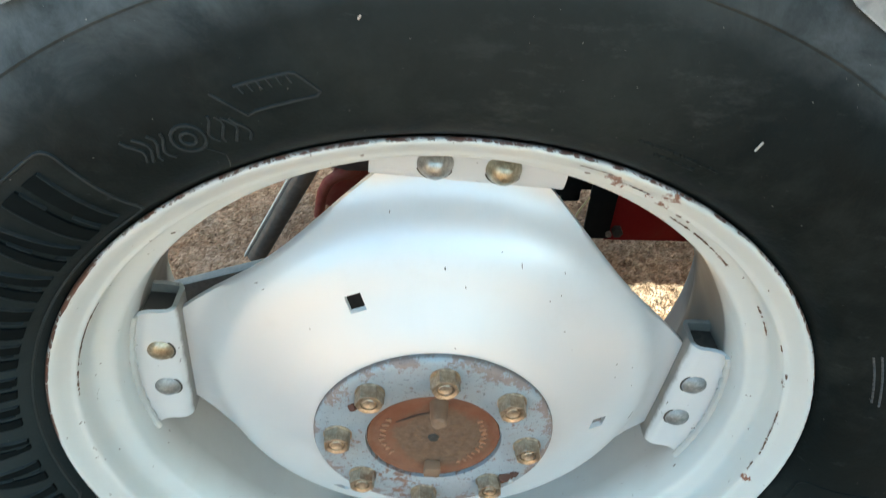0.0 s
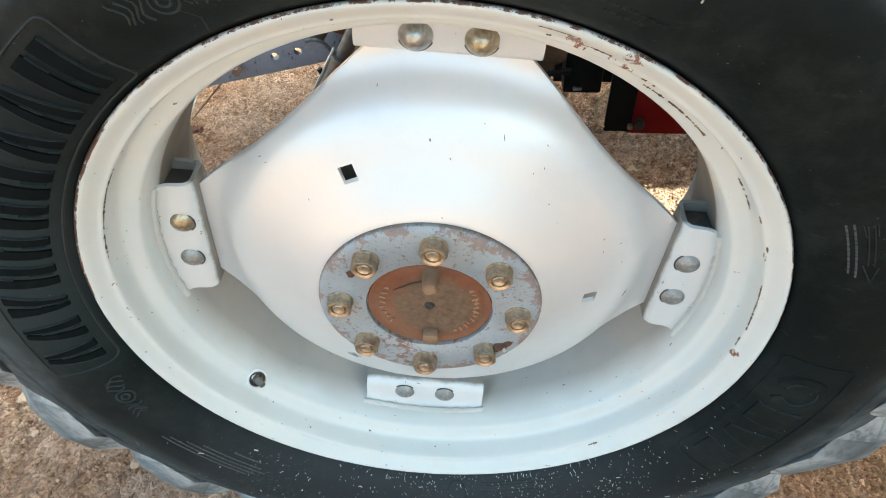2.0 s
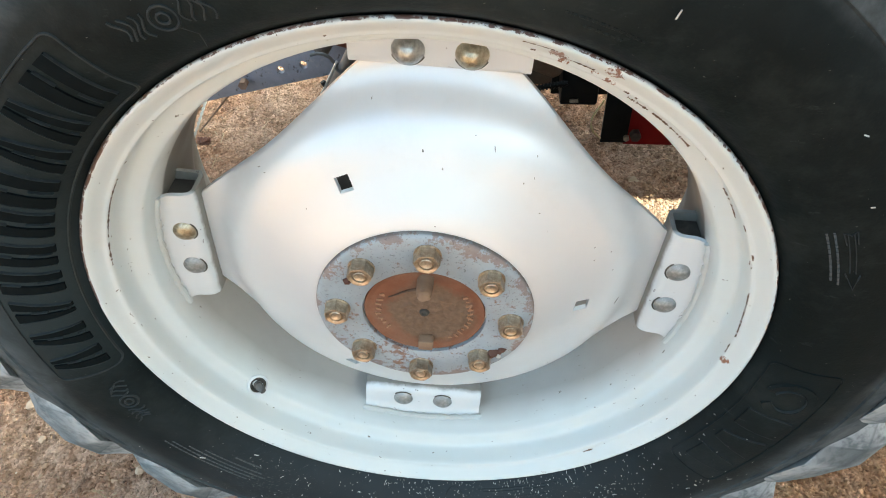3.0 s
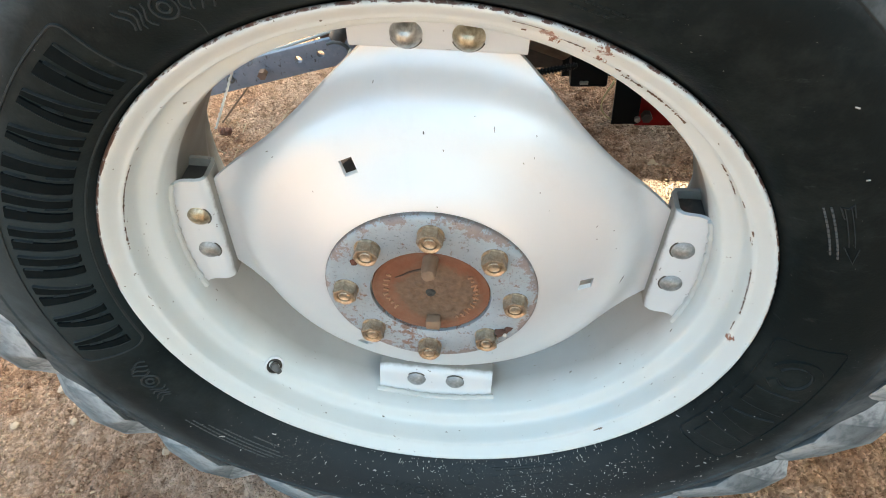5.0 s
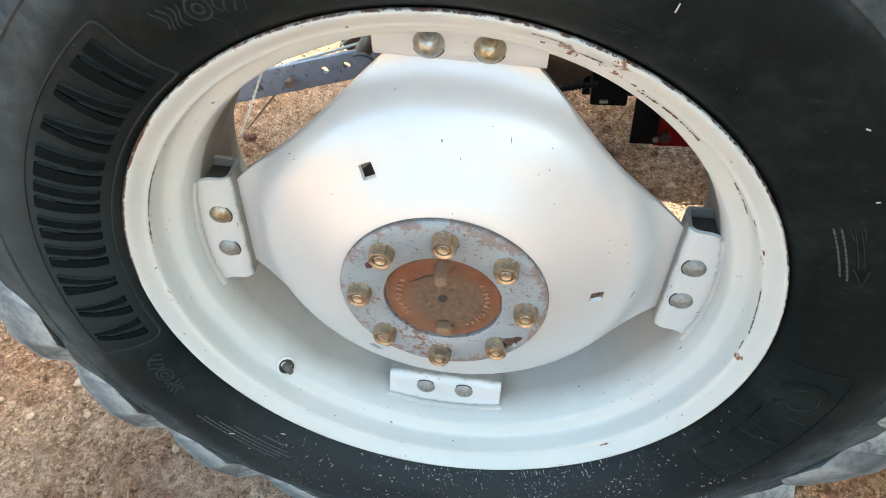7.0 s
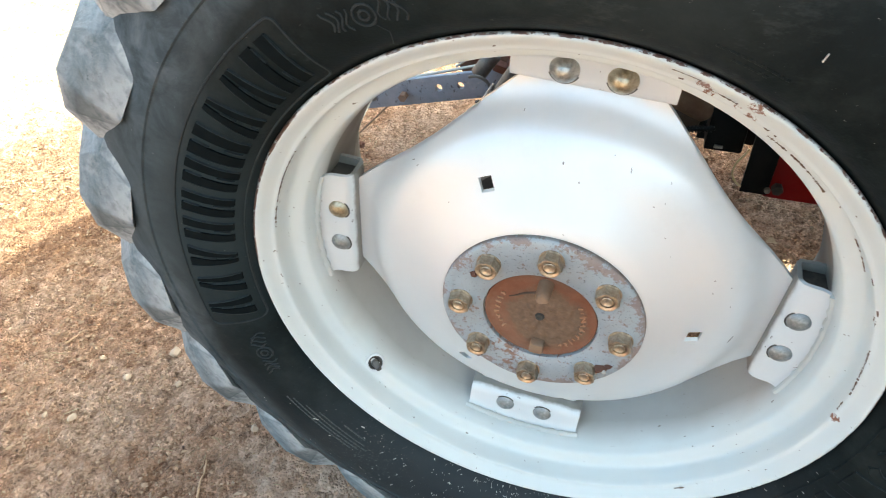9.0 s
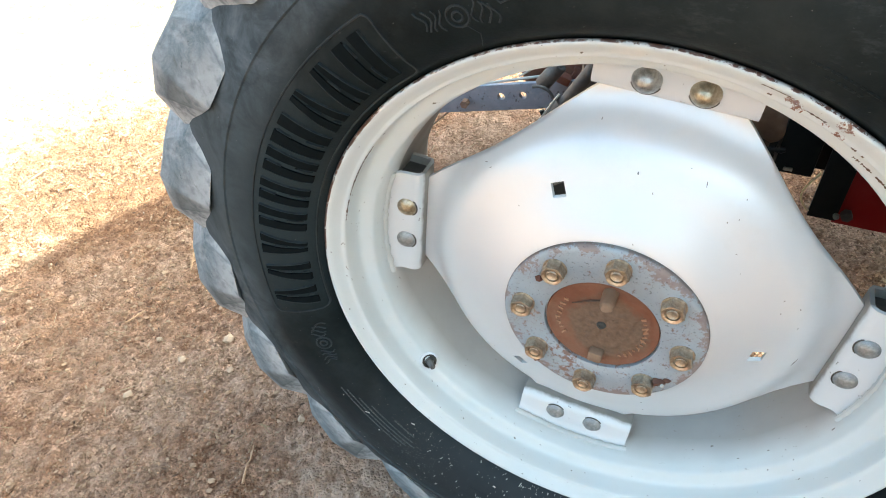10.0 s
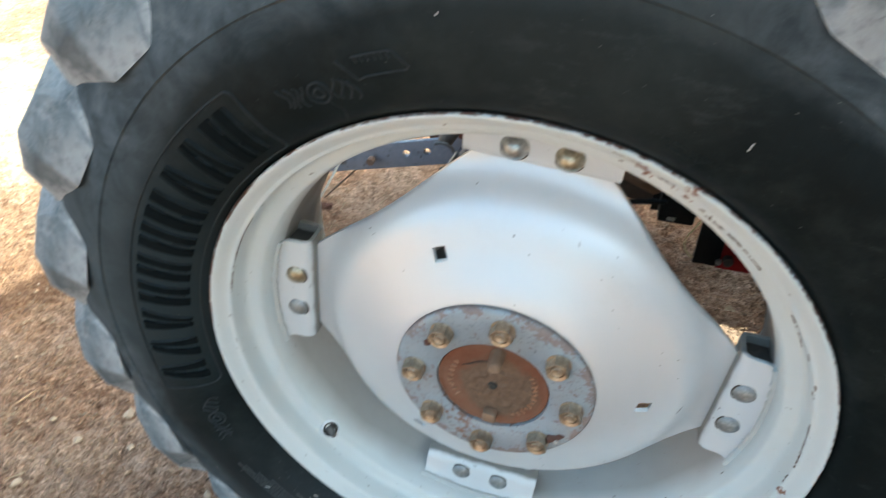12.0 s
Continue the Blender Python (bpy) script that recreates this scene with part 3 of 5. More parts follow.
def scatter_pebbles():
    rng = random.Random(4)
    verts, faces = [], []
    for k in range(46000):
        if k % 4:
            x, y = rng.uniform(-2.3, -0.3), rng.uniform(-0.55, 1.3)
        else:
            x, y = rng.uniform(-1.5, 1.2), rng.uniform(0.3, 2.2)
        if noise.noise((x * 5, y * 5, 21)) < rng.uniform(-0.6, 0.35) or x < -1.35 and rng.random() < 0.6:
            continue
        size = min(0.0017 * rng.paretovariate(2.4), 0.0068)
        n0 = len(verts)
        verts += lump(rng, size, (x, y, 0.002 + size * 0.15))
        faces += [tuple(n0 + i for i in f) for f in LUMP_FACES]
    me = bpy.data.meshes.new("pebbles")
    me.from_pydata(verts, [], faces)
    tagged(mesh_part("pebbles", me, STONE, None, smooth=60), "small brown clods and pebbles on the earth", "pebbles", kind="stuff")


scatter_pebbles()


def scatter_straw():
    rng = random.Random(8)
    bm = bmesh.new()
    for k in range(650):
        if k % 2:
            x, y = rng.uniform(-2.2, -0.35), rng.uniform(-0.5, 1.2)
        else:
            x, y = rng.uniform(-1.2, 1.1), rng.uniform(0.4, 2.2)
        t, l = rng.uniform(0, 6.28), rng.uniform(0.008, 0.055)
        z = rng.uniform(0.004, 0.010)
        rod(bm, (x, y, z), (x + l * math.cos(t), y + l * math.sin(t), z + rng.uniform(-0.002, 0.005)), rng.uniform(0.0005, 0.0013), 4)
    ob = part("straw", bm, STRAW, None, smooth=0)
    tagged(ob, "dry straw and twig bits lying on earth", "straw", kind="stuff")


scatter_straw()


def scatter_litter():
    """Curled flakes of dry leaf and bark, thick behind the wheel and at the edge of the sun."""
    rng = random.Random(15)
    verts, faces = [], []
    for k in range(9000):
        if k % 7 < 3:
            x, y = rng.uniform(-1.2, 1.0), rng.uniform(0.45, 2.2)
        elif k % 7 < 5:
            x, y = rng.gauss(-1.66, 0.20), rng.gauss(0.78, 0.26)
        else:
            x, y = rng.uniform(-1.75, -0.5), rng.uniform(-0.2, 1.2)
        if noise.noise((x * 4, y * 4, 33)) < rng.uniform(-0.5, 0.5):
            continue
        l, w, t = rng.uniform(0.002, 0.0085), rng.uniform(0.001, 0.003), rng.uniform(0, 6.28)
        c, s, z = math.cos(t), math.sin(t), rng.uniform(0.004, 0.011)
        n0 = len(verts)
        curl, lean = rng.uniform(-0.003, 0.004), rng.uniform(-0.002, 0.002)
        for u, v, h in ((-1, -0.5, lean), (-1, 0.4, -lean), (0, -1, curl), (0, 1, curl), (1, -0.3, -lean), (1, 0.5, lean)):
            verts.append((x + c * u * l - s * v * w, y + s * u * l + c * v * w, z + h))
        faces += [(n0, n0 + 2, n0 + 3, n0 + 1), (n0 + 2, n0 + 4, n0 + 5, n0 + 3)]
    me = bpy.data.meshes.new("leaf_litter")
    me.from_pydata(verts, [], faces)
    tagged(mesh_part("leaf_litter", me, LITTER, None, smooth=0), "dry brown leaf and bark flakes on the earth", "litter", kind="stuff")


def litter_material():
    n = Nodes("dry_leaf_flakes")
    n.set(Base_Color=n.ramp(n.island(), (0.0, (0.07, 0.036, 0.02)), (0.45, (0.20, 0.105, 0.055)), (0.85, (0.33, 0.20, 0.115)), (1.0, (0.47, 0.34, 0.22))), Roughness=0.9)
    return n.mat


LITTER = litter_material()
scatter_litter()

PALESTONE = rust_material("pale_stone", (0.36, 0.245, 0.16), (0.54, 0.40, 0.285), 0.4)
TWIG = rust_material("dry_twig", (0.32, 0.18, 0.095), (0.54, 0.35, 0.21), 0.2)


def stone(x, y, size, tall, seed):
    rng = random.Random(seed)
    me = bpy.data.meshes.new("stone")
    pts = [(px, py, pz * tall) for px, py, pz in lump(rng, size, (0, 0, 0))]
    me.from_pydata(pts, [], LUMP_FACES)
    bm = bmesh.new()
    bm.from_mesh(me)
    bmesh.ops.subdivide_edges(bm, edges=bm.edges, cuts=1, smooth=0.25, use_grid_fill=True)
    ob = part("stone", bm, PALESTONE, None, at=(x, y, 0.003 + size * 0.2), smooth=28)
    tagged(ob, "small pale stone lying on the earth", "stone", "stones on the earth")


for k, (x, y, size, tall) in enumerate(((-1.002, 0.022, 0.012, 0.9), (-1.043, 0.183, 0.0115, 1.1), (-0.599, 0.111, 0.0125, 1.5), (-0.825, 0.168, 0.008, 1.0), (-1.066, 0.010, 0.007, 1.0), (-0.951, 0.151, 0.009, 0.8), (-0.885, 0.247, 0.013, 0.8))):
    stone(x, y, size, tall, 30 + k)


def twig(a, b, seed):
    rng = random.Random(seed)
    a, b = Vector((*a, 0.011)), Vector((*b, 0.013))
    pts = [a.lerp(b, k / 6) + Vector((rng.uniform(-0.002, 0.002), rng.uniform(-0.002, 0.002), rng.uniform(-0.0015, 0.0015))) for k in range(7)]
    ob = part("twig", tube([p - a for p in pts], lambda t: 0.0029 - 0.0014 * t, 6), TWIG, None, at=a, smooth=60)
    tagged(ob, "thin dry brown twig lying on the earth", "twig", "twigs on the earth")


for k, (a, b) in enumerate((((-0.626, -0.069), (-0.654, 0.011)), ((-1.155, 0.192), (-1.134, 0.241)), ((-1.126, 0.412), (-1.167, 0.492)), ((-1.542, 0.162), (-1.489, 0.172)), ((-1.866, 0.574), (-1.857, 0.634)))):
    twig(a, b, 50 + k)

# ---- the wheel ----
wheel = thing("tractor_wheel", (0, 0.15, 0), "large tractor rear wheel with worn black tyre and pale painted rim", "wheel")
AXIS = (0, -0.15, HUB)  # parts are built round the axis; y = 0 is the rim's outer lip

SIDE = smooth_section([(0.364, 0.030), (0.3745, 0.0125), (0.3818, 0.001), (0.390, -0.011), (0.404, -0.022), (0.425, -0.030), (0.450, -0.034), (0.475, -0.034), (0.495, -0.0315), (0.509, -0.0285)], 3)
SIDE += [(0.5108, -0.0281), (0.5128, -0.0300), (0.528, -0.0245), (0.545, -0.0165), (0.562, -0.0085), (0.580, -0.001), (0.593, 0.0075), (0.601, 0.020), (0.605, 0.045), (0.607, 0.085)]


def side_y(r):
    for (a, ya), (b, yb) in zip(SIDE, SIDE[1:]):
        if a <= r <= b:
            return ya + (yb - ya) * (r - a) / (b - a)
    return SIDE[-1][1]


def tyre_body():
    section = SIDE + [(0.608, 0.1525)] + [(r, 0.305 - y) for r, y in reversed(SIDE)]
    section += [(0.362, 0.26), (0.36, 0.2), (0.36, 0.1)]
    return revolve(section, 200)


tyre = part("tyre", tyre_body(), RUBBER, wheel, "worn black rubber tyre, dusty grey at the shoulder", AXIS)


def lug_mesh(mirror=False):
    """One tread bar from the tyre's side to the middle of the tread. Rows of (degrees, radius, y): the upper foot, the two top edges, the lower foot."""
    bm = bmesh.new()
    rows = [((-6.6, 0.542, -0.0150), (-4.8, 0.537, -0.0215), (1.2, 0.541, -0.0280), (4.2, 0.556, -0.0100), (8.0, 0.562, -0.0020)),
            ((-10.0, 0.588, 0.008), (-7.2, 0.592, -0.004), (1.9, 0.608, -0.015), (5.4, 0.612, -0.009), (9.8, 0.598, 0.008)),
            ((-11.0, 0.592, 0.022), (-4.4, 0.632, 0.005), (1.5, 0.645, -0.001), (6.8, 0.640, 0.003), (10.4, 0.603, 0.016)),
            ((-14.2, 0.592, 0.050), (-7.5, 0.645, 0.040), (-2.0, 0.646, 0.040), (3.2, 0.645, 0.044), (7.4, 0.596, 0.052)),
            ((-19.0, 0.594, 0.100), (-12.0, 0.646, 0.100), (-8.0, 0.646, 0.100), (-3.5, 0.646, 0.105), (1.0, 0.594, 0.108)),
            ((-24.0, 0.594, 0.155), (-17.0, 0.646, 0.155), (-13.0, 0.646, 0.155), (-8.5, 0.646, 0.155), (-4.0, 0.594, 0.155)),
            ((-25.0, 0.592, 0.175), (-18.5, 0.636, 0.170), (-14.0, 0.636, 0.170), (-10.0, 0.636, 0.170), (-5.6, 0.592, 0.175))]
    rings = []
    for row in rows:
        ring = []
        for d, r, y in row:
            a = -radians(d)
            ring.append(bm.verts.new((r * math.sin(a), y if not mirror else 0.305 - y, r * math.cos(a))))
        rings.append(ring)
    for one, two in zip(rings, rings[1:]):
        for k in range(4):
            bm.faces.new((one[k], one[k + 1], two[k + 1], two[k]))
        bm.faces.new((one[4], one[0], two[0], two[4]))
    bm.faces.new(rings[0][::-1]), bm.faces.new(rings[-1])
    bmesh.ops.recalc_face_normals(bm, faces=bm.faces)
    worn = [e for ring in rings for v in ring[1:4] for e in v.link_edges]
    bmesh.ops.bevel(bm, geom=list(set(worn)), offset=0.0026, segments=2, affect="EDGES", profile=0.5)
    bmesh.ops.recalc_face_normals(bm, faces=bm.faces)
    me = bpy.data.meshes.new("tread_lug")
    bm.to_mesh(me)
    bm.free()
    return me


LUGS, LUG_PHASE = 20, 153.8
outer_lug, inner_lug = lug_mesh(), lug_mesh(True)
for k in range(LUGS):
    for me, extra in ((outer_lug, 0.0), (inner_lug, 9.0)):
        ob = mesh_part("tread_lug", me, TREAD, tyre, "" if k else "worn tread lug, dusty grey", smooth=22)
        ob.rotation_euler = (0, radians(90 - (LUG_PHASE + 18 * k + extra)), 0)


def on_side(a, r, up=0.0):
    """A point of the tyre's outer side at a degrees and radius r."""
    a = radians(a)
    return Vector((r * math.cos(a), side_y(r) - up, r * math.sin(a)))


def strip(bm, path, width, up, flat=0.5):
    """A raised strip with sloping flanks along (angle, radius) points of the tyre's side."""
    pts = [on_side(a, r) for a, r in path]
    rings = []
    closed = path[0] == path[-1]
    if closed:
        pts = pts[:-1]
    n = len(pts)
    for k, p in enumerate(pts):
        q0 = pts[(k - 1) % n] if closed or k else p
        q1 = pts[(k + 1) % n] if closed or k < n - 1 else p
        way = (q1 - q0).normalized()
        out = Vector((0, -1, 0))
        side = way.cross(out).normalized()
        rings.append([bm.verts.new(p + side * (w * width / 2) + out * h) for w, h in ((-1, -0.001), (-flat, up), (flat, up), (1, -0.001))])
    for k in range(n if closed else n - 1):
        one, two = rings[k], rings[(k + 1) % n]
        for j in range(3):
            bm.faces.new((one[j], one[j + 1], two[j + 1], two[j]))
    if not closed:
        bm.faces.new(rings[0]), bm.faces.new(rings[-1][::-1])
    return bm


def line(a0, r0, a1, r1, n=6):
    return [(a0 + (a1 - a0) * k / n, r0 + (r1 - r0) * k / n) for k in range(n + 1)]


def panel_outline(a0, a1, r0, r1, rad=0.010):
    """A closed border with rounded corners, in (angle, radius)."""
    out = []
    for a, r, way, turn0 in ((a1, r0, (-1, 1), 270), (a1, r1, (-1, -1), 0), (a0, r1, (1, -1), 90), (a0, r0, (1, 1), 180)):
        ca, cr = a + way[0] * math.degrees(rad / r), r + way[1] * rad
        for k in range(6):
            t = radians(turn0 + 18 * k)
            p = (ca + math.degrees(rad * math.cos(t) / r), cr + rad * math.sin(t))
            if out and k == 0:
                n = 24 if abs(p[0] - out[-1][0]) > 5 else 6
                out += line(*out[-1], *p, n)[1:-1]
            out.append(p)
    out += line(*out[-1], *out[0], 24)[1:]
    return out


PRINT = plain_paint("dusty_small_print", (0.036, 0.043, 0.046), (0.095, 0.106, 0.110), 0.9, 0.0, 150)


def patch(bm, mid, wi, wo, r0, r1, up, end=None, end_w=None):
    """A raised flat block on the tyre's side, wi and wo degrees to each side of mid at its inner and outer end."""
    n = 6
    grid = []
    for k in range(n + 1):
        t = k / n
        r = r0 + (r1 - r0) * t
        w = wi + ((wo if end_w is None else end_w) - wi) * t
        m = mid if end is None else mid + (end - mid) * t
        grid.append([bm.verts.new(on_side(m + w * u, r, up)) for u in (-1, -0.33, 0.33, 1)])
    for one, two in zip(grid, grid[1:]):
        for j in range(3):
            bm.faces.new((one[j], one[j + 1], two[j + 1], two[j]))
    rim_of = [grid[0][j] for j in range(4)] + [grid[k][3] for k in range(1, n + 1)] + [grid[n][j] for j in (2, 1, 0)] + [grid[k][0] for k in range(n - 1, 0, -1)]
    feet = []
    for v in rim_of:
        feet.append(bm.verts.new((v.co.x, v.co.y + up + 0.001, v.co.z)))
    for k in range(len(rim_of)):
        m = (k + 1) % len(rim_of)
        bm.faces.new((rim_of[k], rim_of[m], feet[m], feet[k]))
    return bm


def marks():
    part("raised_border", strip(bmesh.new(), panel_outline(124.5, 192.0, 0.387, 0.466), 0.0030, 0.0016), RIDGE, tyre, "raised rounded border on the tyre side")
    # blocks: middle, half width at the inner and at the outer end, in degrees
    for k, (mid, wi, wo) in enumerate(((187.7, 2.3, 1.0), (181.5, 2.3, 1.0), (175.2, 1.1, 2.3), (168.7, 2.2, 2.3), (162.6, 2.2, 2.2), (156.0, 2.4, 2.5), (149.4, 2.9, 3.0), (142.4, 2.4, 1.1), (136.2, 2.4, 1.1), (129.5, 2.7, 2.6))):
        bm = bmesh.new()
        for s in (-1, 1):
            patch(bm, mid + s * 0.62 * wi, 0.34 * wi, 0, 0.396, 0.456, 0.0026, mid + s * 0.60 * wo, 0.38 * wo)
        part("moulded_bar", bm, LETTER, tyre, "" if k else "black moulded bars on the tyre side")
        # thin paler strips along the sides of each block
        bm = bmesh.new()
        for s in (-1, 1):
            strip(bm, line(mid + s * wi, 0.3965, mid + s * wo, 0.4555), 0.0011, 0.0035)
        if wi == wo or wi > 2.0 and wo > 2.0:
            strip(bm, line(mid - 0.25, 0.399, mid - 0.25, 0.418, 3), 0.0011, 0.0034)
            strip(bm, line(mid + 0.35, 0.434, mid + 0.35, 0.453, 3), 0.0011, 0.0034)
        else:
            strip(bm, line(mid, 0.420, mid, 0.437, 3), 0.0014, 0.0034)
            strip(bm, line(mid, 0.398, mid, 0.405, 2), 0.0014, 0.0034)
        part("bar_edge", bm, RIDGE, tyre, "" if k else "paler edges of the moulded blocks")
    part("raised_border", strip(bmesh.new(), panel_outline(-35.5, -2.8, 0.393, 0.466), 0.0034, 0.0015), RUBBER, tyre)
    ring = [(-10.3 + 3.5 * math.cos(t), 0.430 + 0.0235 * math.sin(t)) for t in (radians(-75 + 12 * j) for j in range(27))]
    part("moulded_ring", strip(bmesh.new(), ring, 0.0125, 0.0026, 0.8), RUBBER, tyre, "moulded open ring on the tyre side")
    part("ring_edge", strip(bmesh.new(), [(-10.3 + 2.6 * math.cos(t), 0.430 + 0.0175 * math.sin(t)) for t in (radians(-75 + 12 * j) for j in range(27))], 0.0011, 0.0030), RIDGE, tyre)
    for mid, wi, wo in ((-17.6, 2.3, 2.3), (-24.2, 1.1, 2.4), (-30.6, 2.2, 1.3)):
        part("moulded_bar", patch(bmesh.new(), mid, wi, wo, 0.403, 0.456, 0.0022), RUBBER, tyre)
        bm = bmesh.new()
        for s in (-1, 1):
            strip(bm, line(mid + s * wi, 0.4035, mid + s * wo, 0.4555), 0.0009, 0.0026)
        part("bar_edge", bm, RIDGE, tyre)
    # arrow for the turning direction
    bm = bmesh.new()
    strip(bm, line(26.3, 0.4345, 19.2, 0.4335), 0.0012, 0.0012)
    strip(bm, line(26.3, 0.4395, 19.0, 0.4385), 0.0012, 0.0012)
    strip(bm, [(19.2, 0.4295), (16.0, 0.4365), (18.6, 0.4420)], 0.0016, 0.0013)
    strip(bm, [(24.4, 0.4325), (26.6, 0.4315), (26.0, 0.4370), (26.6, 0.4425), (24.4, 0.4415)], 0.0016, 0.0013)
    part("moulded_arrow", bm, RIDGE, tyre, "thin moulded arrow on the tyre side")
    rng = random.Random(3)
    for r, a0, a1 in ((0.4245, 17.0, 26.8), (0.4185, 17.8, 26.8)):
        bm = bmesh.new()
        a = a0
        while a < a1:
            d = rng.uniform(0.35, 0.9)
            strip(bm, line(a, r, min(a + d, a1), r, 2), 0.0026, 0.001)
            a += d + 0.22
        part("small_print_bar", bm, PRINT, tyre)
    for r, a0, a1 in ((0.441, -147, -129), (0.434, -146, -127.5), (0.427, -143, -126), (0.420, -140, -127), (0.410, -134, -128)):
        bm = bmesh.new()
        a = a0
        while a < a1:
            d = rng.uniform(0.3, 1.0)
            strip(bm, line(a, r, min(a + d, a1), r, 2), 0.0028, 0.001)
            a += d + 0.2
        part("small_print_bar", bm, PRINT, tyre)
    for r, a0, a1 in ((0.416, 64, 73), (0.409, 66, 70.5), (0.43, -112, -100), (0.4005, -80, -65), (0.4100, -77, -68)):
        bm = bmesh.new()
        a = a0
        while a < a1:
            d = rng.uniform(0.3, 0.8)
            strip(bm, line(a, r, min(a + d, a1), r, 2), 0.0036, 0.0008)
            a += d + 0.25
        part("small_print_bar", bm, RUBBER, tyre)
    # round seals with ribbons
    for a, r in ((-159.1, 0.4184), (113.6, 0.427), (-96, 0.432)):
        for rad in (0.011, 0.005):
            part("seal_ring", strip(bmesh.new(), [(a + math.degrees(rad * math.cos(t) / r), r + rad * math.sin(t)) for t in (2 * math.pi * j / 18 for j in range(18))] + [(a + math.degrees(rad / r), r)], 0.0032, 0.0014), RIDGE, tyre, "round moulded seal ring")
        for s in (-1, 1):
            for j in range(4):
                bend = [(a + s * (2.3 + 0.85 * j) + 0.5 * math.sin(t * 5 + j), r - 0.010 + 0.021 * t + 0.002 * j * s) for t in (0, 0.2, 0.4, 0.6, 0.8, 1.0)]
                part("ribbon_mark", strip(bmesh.new(), bend, 0.0028, 0.0012), RIDGE, tyre)
    bm = bmesh.new()
    strip(bm, line(109.6, 0.452, 107.6, 0.430, 3) + line(106.8, 0.432, 101.4, 0.434, 5) + line(101.0, 0.437, 102.5, 0.452, 3) + line(103, 0.453, 107.5, 0.452, 4), 0.0028, 0.0012)
    for j in range(6):
        strip(bm, line(107 - 0.8 * j, 0.446, 107.2 - 0.8 * j, 0.4515, 2), 0.002, 0.001)
    part("moulded_ribbon", bm, RIDGE, tyre)
    part("seal_ring", strip(bmesh.new(), [(-85.6 + math.degrees(0.0135 * math.cos(t) / 0.4), 0.400 + 0.0135 * math.sin(t)) for t in (2 * math.pi * j / 28 for j in range(28))] + [(-85.6 + math.degrees(0.0135 / 0.4), 0.400)], 0.0012, 0.0012), RIDGE, tyre)
    for r, a0, a1 in ((0.3895, -80, -62), (0.3925, -79, -64)):
        part("flash_line", strip(bmesh.new(), line(a0, r, a1, r, 14), 0.0011, 0.0009), RIDGE, tyre)
    # pale flecks and scuffs where the lower side has rubbed on stubble
    bm = bmesh.new()
    for k in range(1000):
        a = rng.gauss(-76, 25)
        r = 0.384 + 0.12 * rng.random() ** 1.5
        if not -150 < a < -18 or noise.noise((math.cos(radians(a)) * 9, math.sin(radians(a)) * 9, r * 30)) < rng.uniform(-0.5, 0.3):
            continue
        way, long = rng.uniform(0, 6.28), 0.0007 * rng.paretovariate(1.5)
        long = min(long, 0.006)
        da, dr = math.degrees(long * math.cos(way) / r), long * math.sin(way)
        bend = rng.uniform(-0.3, 0.3) * long
        strip(bm, [(a, r), (a + da * 0.5, r + dr * 0.5 + bend), (a + da, r + dr)], 0.0004 + 0.0009 * rng.random() ** 2, 0.0006)
    part("scuffing", bm, DUSTY, tyre, "pale flecks and scratches on the lower tyre side", smooth=0)["kind"] = "stuff"
    # thin crack lines and pale bits stuck on the rubber
    for path in ([(113, 0.415), (112, 0.404), (112.6, 0.395), (113.4, 0.388)], [(-120, 0.44), (-120.6, 0.42), (-119.8, 0.405)]):
        part("flash_line", strip(bmesh.new(), path, 0.0018, 0.0006), RIDGE, tyre)
    for a, r, l, t in ((63.4, 0.443, 0.008, 75), (-139.5, 0.436, 0.010, 20), (-134, 0.446, 0.006, 60), (-131, 0.395, 0.007, 10), (40, 0.47, 0.003, 0), (30, 0.455, 0.003, 50), (97, 0.48, 0.003, 60), (-75, 0.44, 0.009, 30), (-62, 0.452, 0.005, 15), (-38, 0.458, 0.003, 40)):
        p = on_side(a, r, 0.0016)
        part("stuck_chaff", rod(bmesh.new(), p, p + Vector((l * math.cos(radians(t)), -0.002, l * math.sin(radians(t)))), 0.0007, 5), DUSTY, tyre, "pale chaff stuck on the rubber", smooth=0)


marks()

# rim: outer lip, flange, bead seat, well, and the same mirrored at the back
FRONT = smooth_section([(0.3785, 0.0035), (0.3795, 0.0), (0.3765, -0.0025), (0.372, 0.0), (0.366, 0.0062), (0.3615, 0.0105), (0.3585, 0.0120), (0.3560, 0.0136), (0.3547, 0.019), (0.3538, 0.030), (0.3525, 0.0385), (0.3495, 0.0425), (0.343, 0.0448), (0.336, 0.0470), (0.3318, 0.0500), (0.3295, 0.0570), (0.3275, 0.068), (0.325, 0.085)], 3)
REAR = [(0.322, 0.15), (0.323, 0.195), (0.328, 0.215), (0.338, 0.232), (0.344, 0.25), (0.347, 0.275), (0.353, 0.289), (0.366, 0.297), (0.378, 0.305)]
INNER = FRONT + REAR
section = INNER + [(0.382, 0.303), (0.357, 0.285), (0.350, 0.25), (0.334, 0.225), (0.327, 0.19), (0.3285, 0.1), (0.335, 0.06), (0.354, 0.046), (0.3575, 0.032), (0.360, 0.020), (0.372, 0.010)]


def rim_y(r):
    for (a, ya), (b, yb) in zip(FRONT[9:], FRONT[10:]):
        if b <= r <= a:
            return ya + (yb - ya) * (a - r) / (a - b)
    return FRONT[-1][1]


VALVE = (-139.5, 0.333)
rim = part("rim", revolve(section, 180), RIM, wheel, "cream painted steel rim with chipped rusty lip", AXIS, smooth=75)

# disc: a dome in a square plate whose corners reach the brackets
TURN = 85.7  # angle of the first bracket
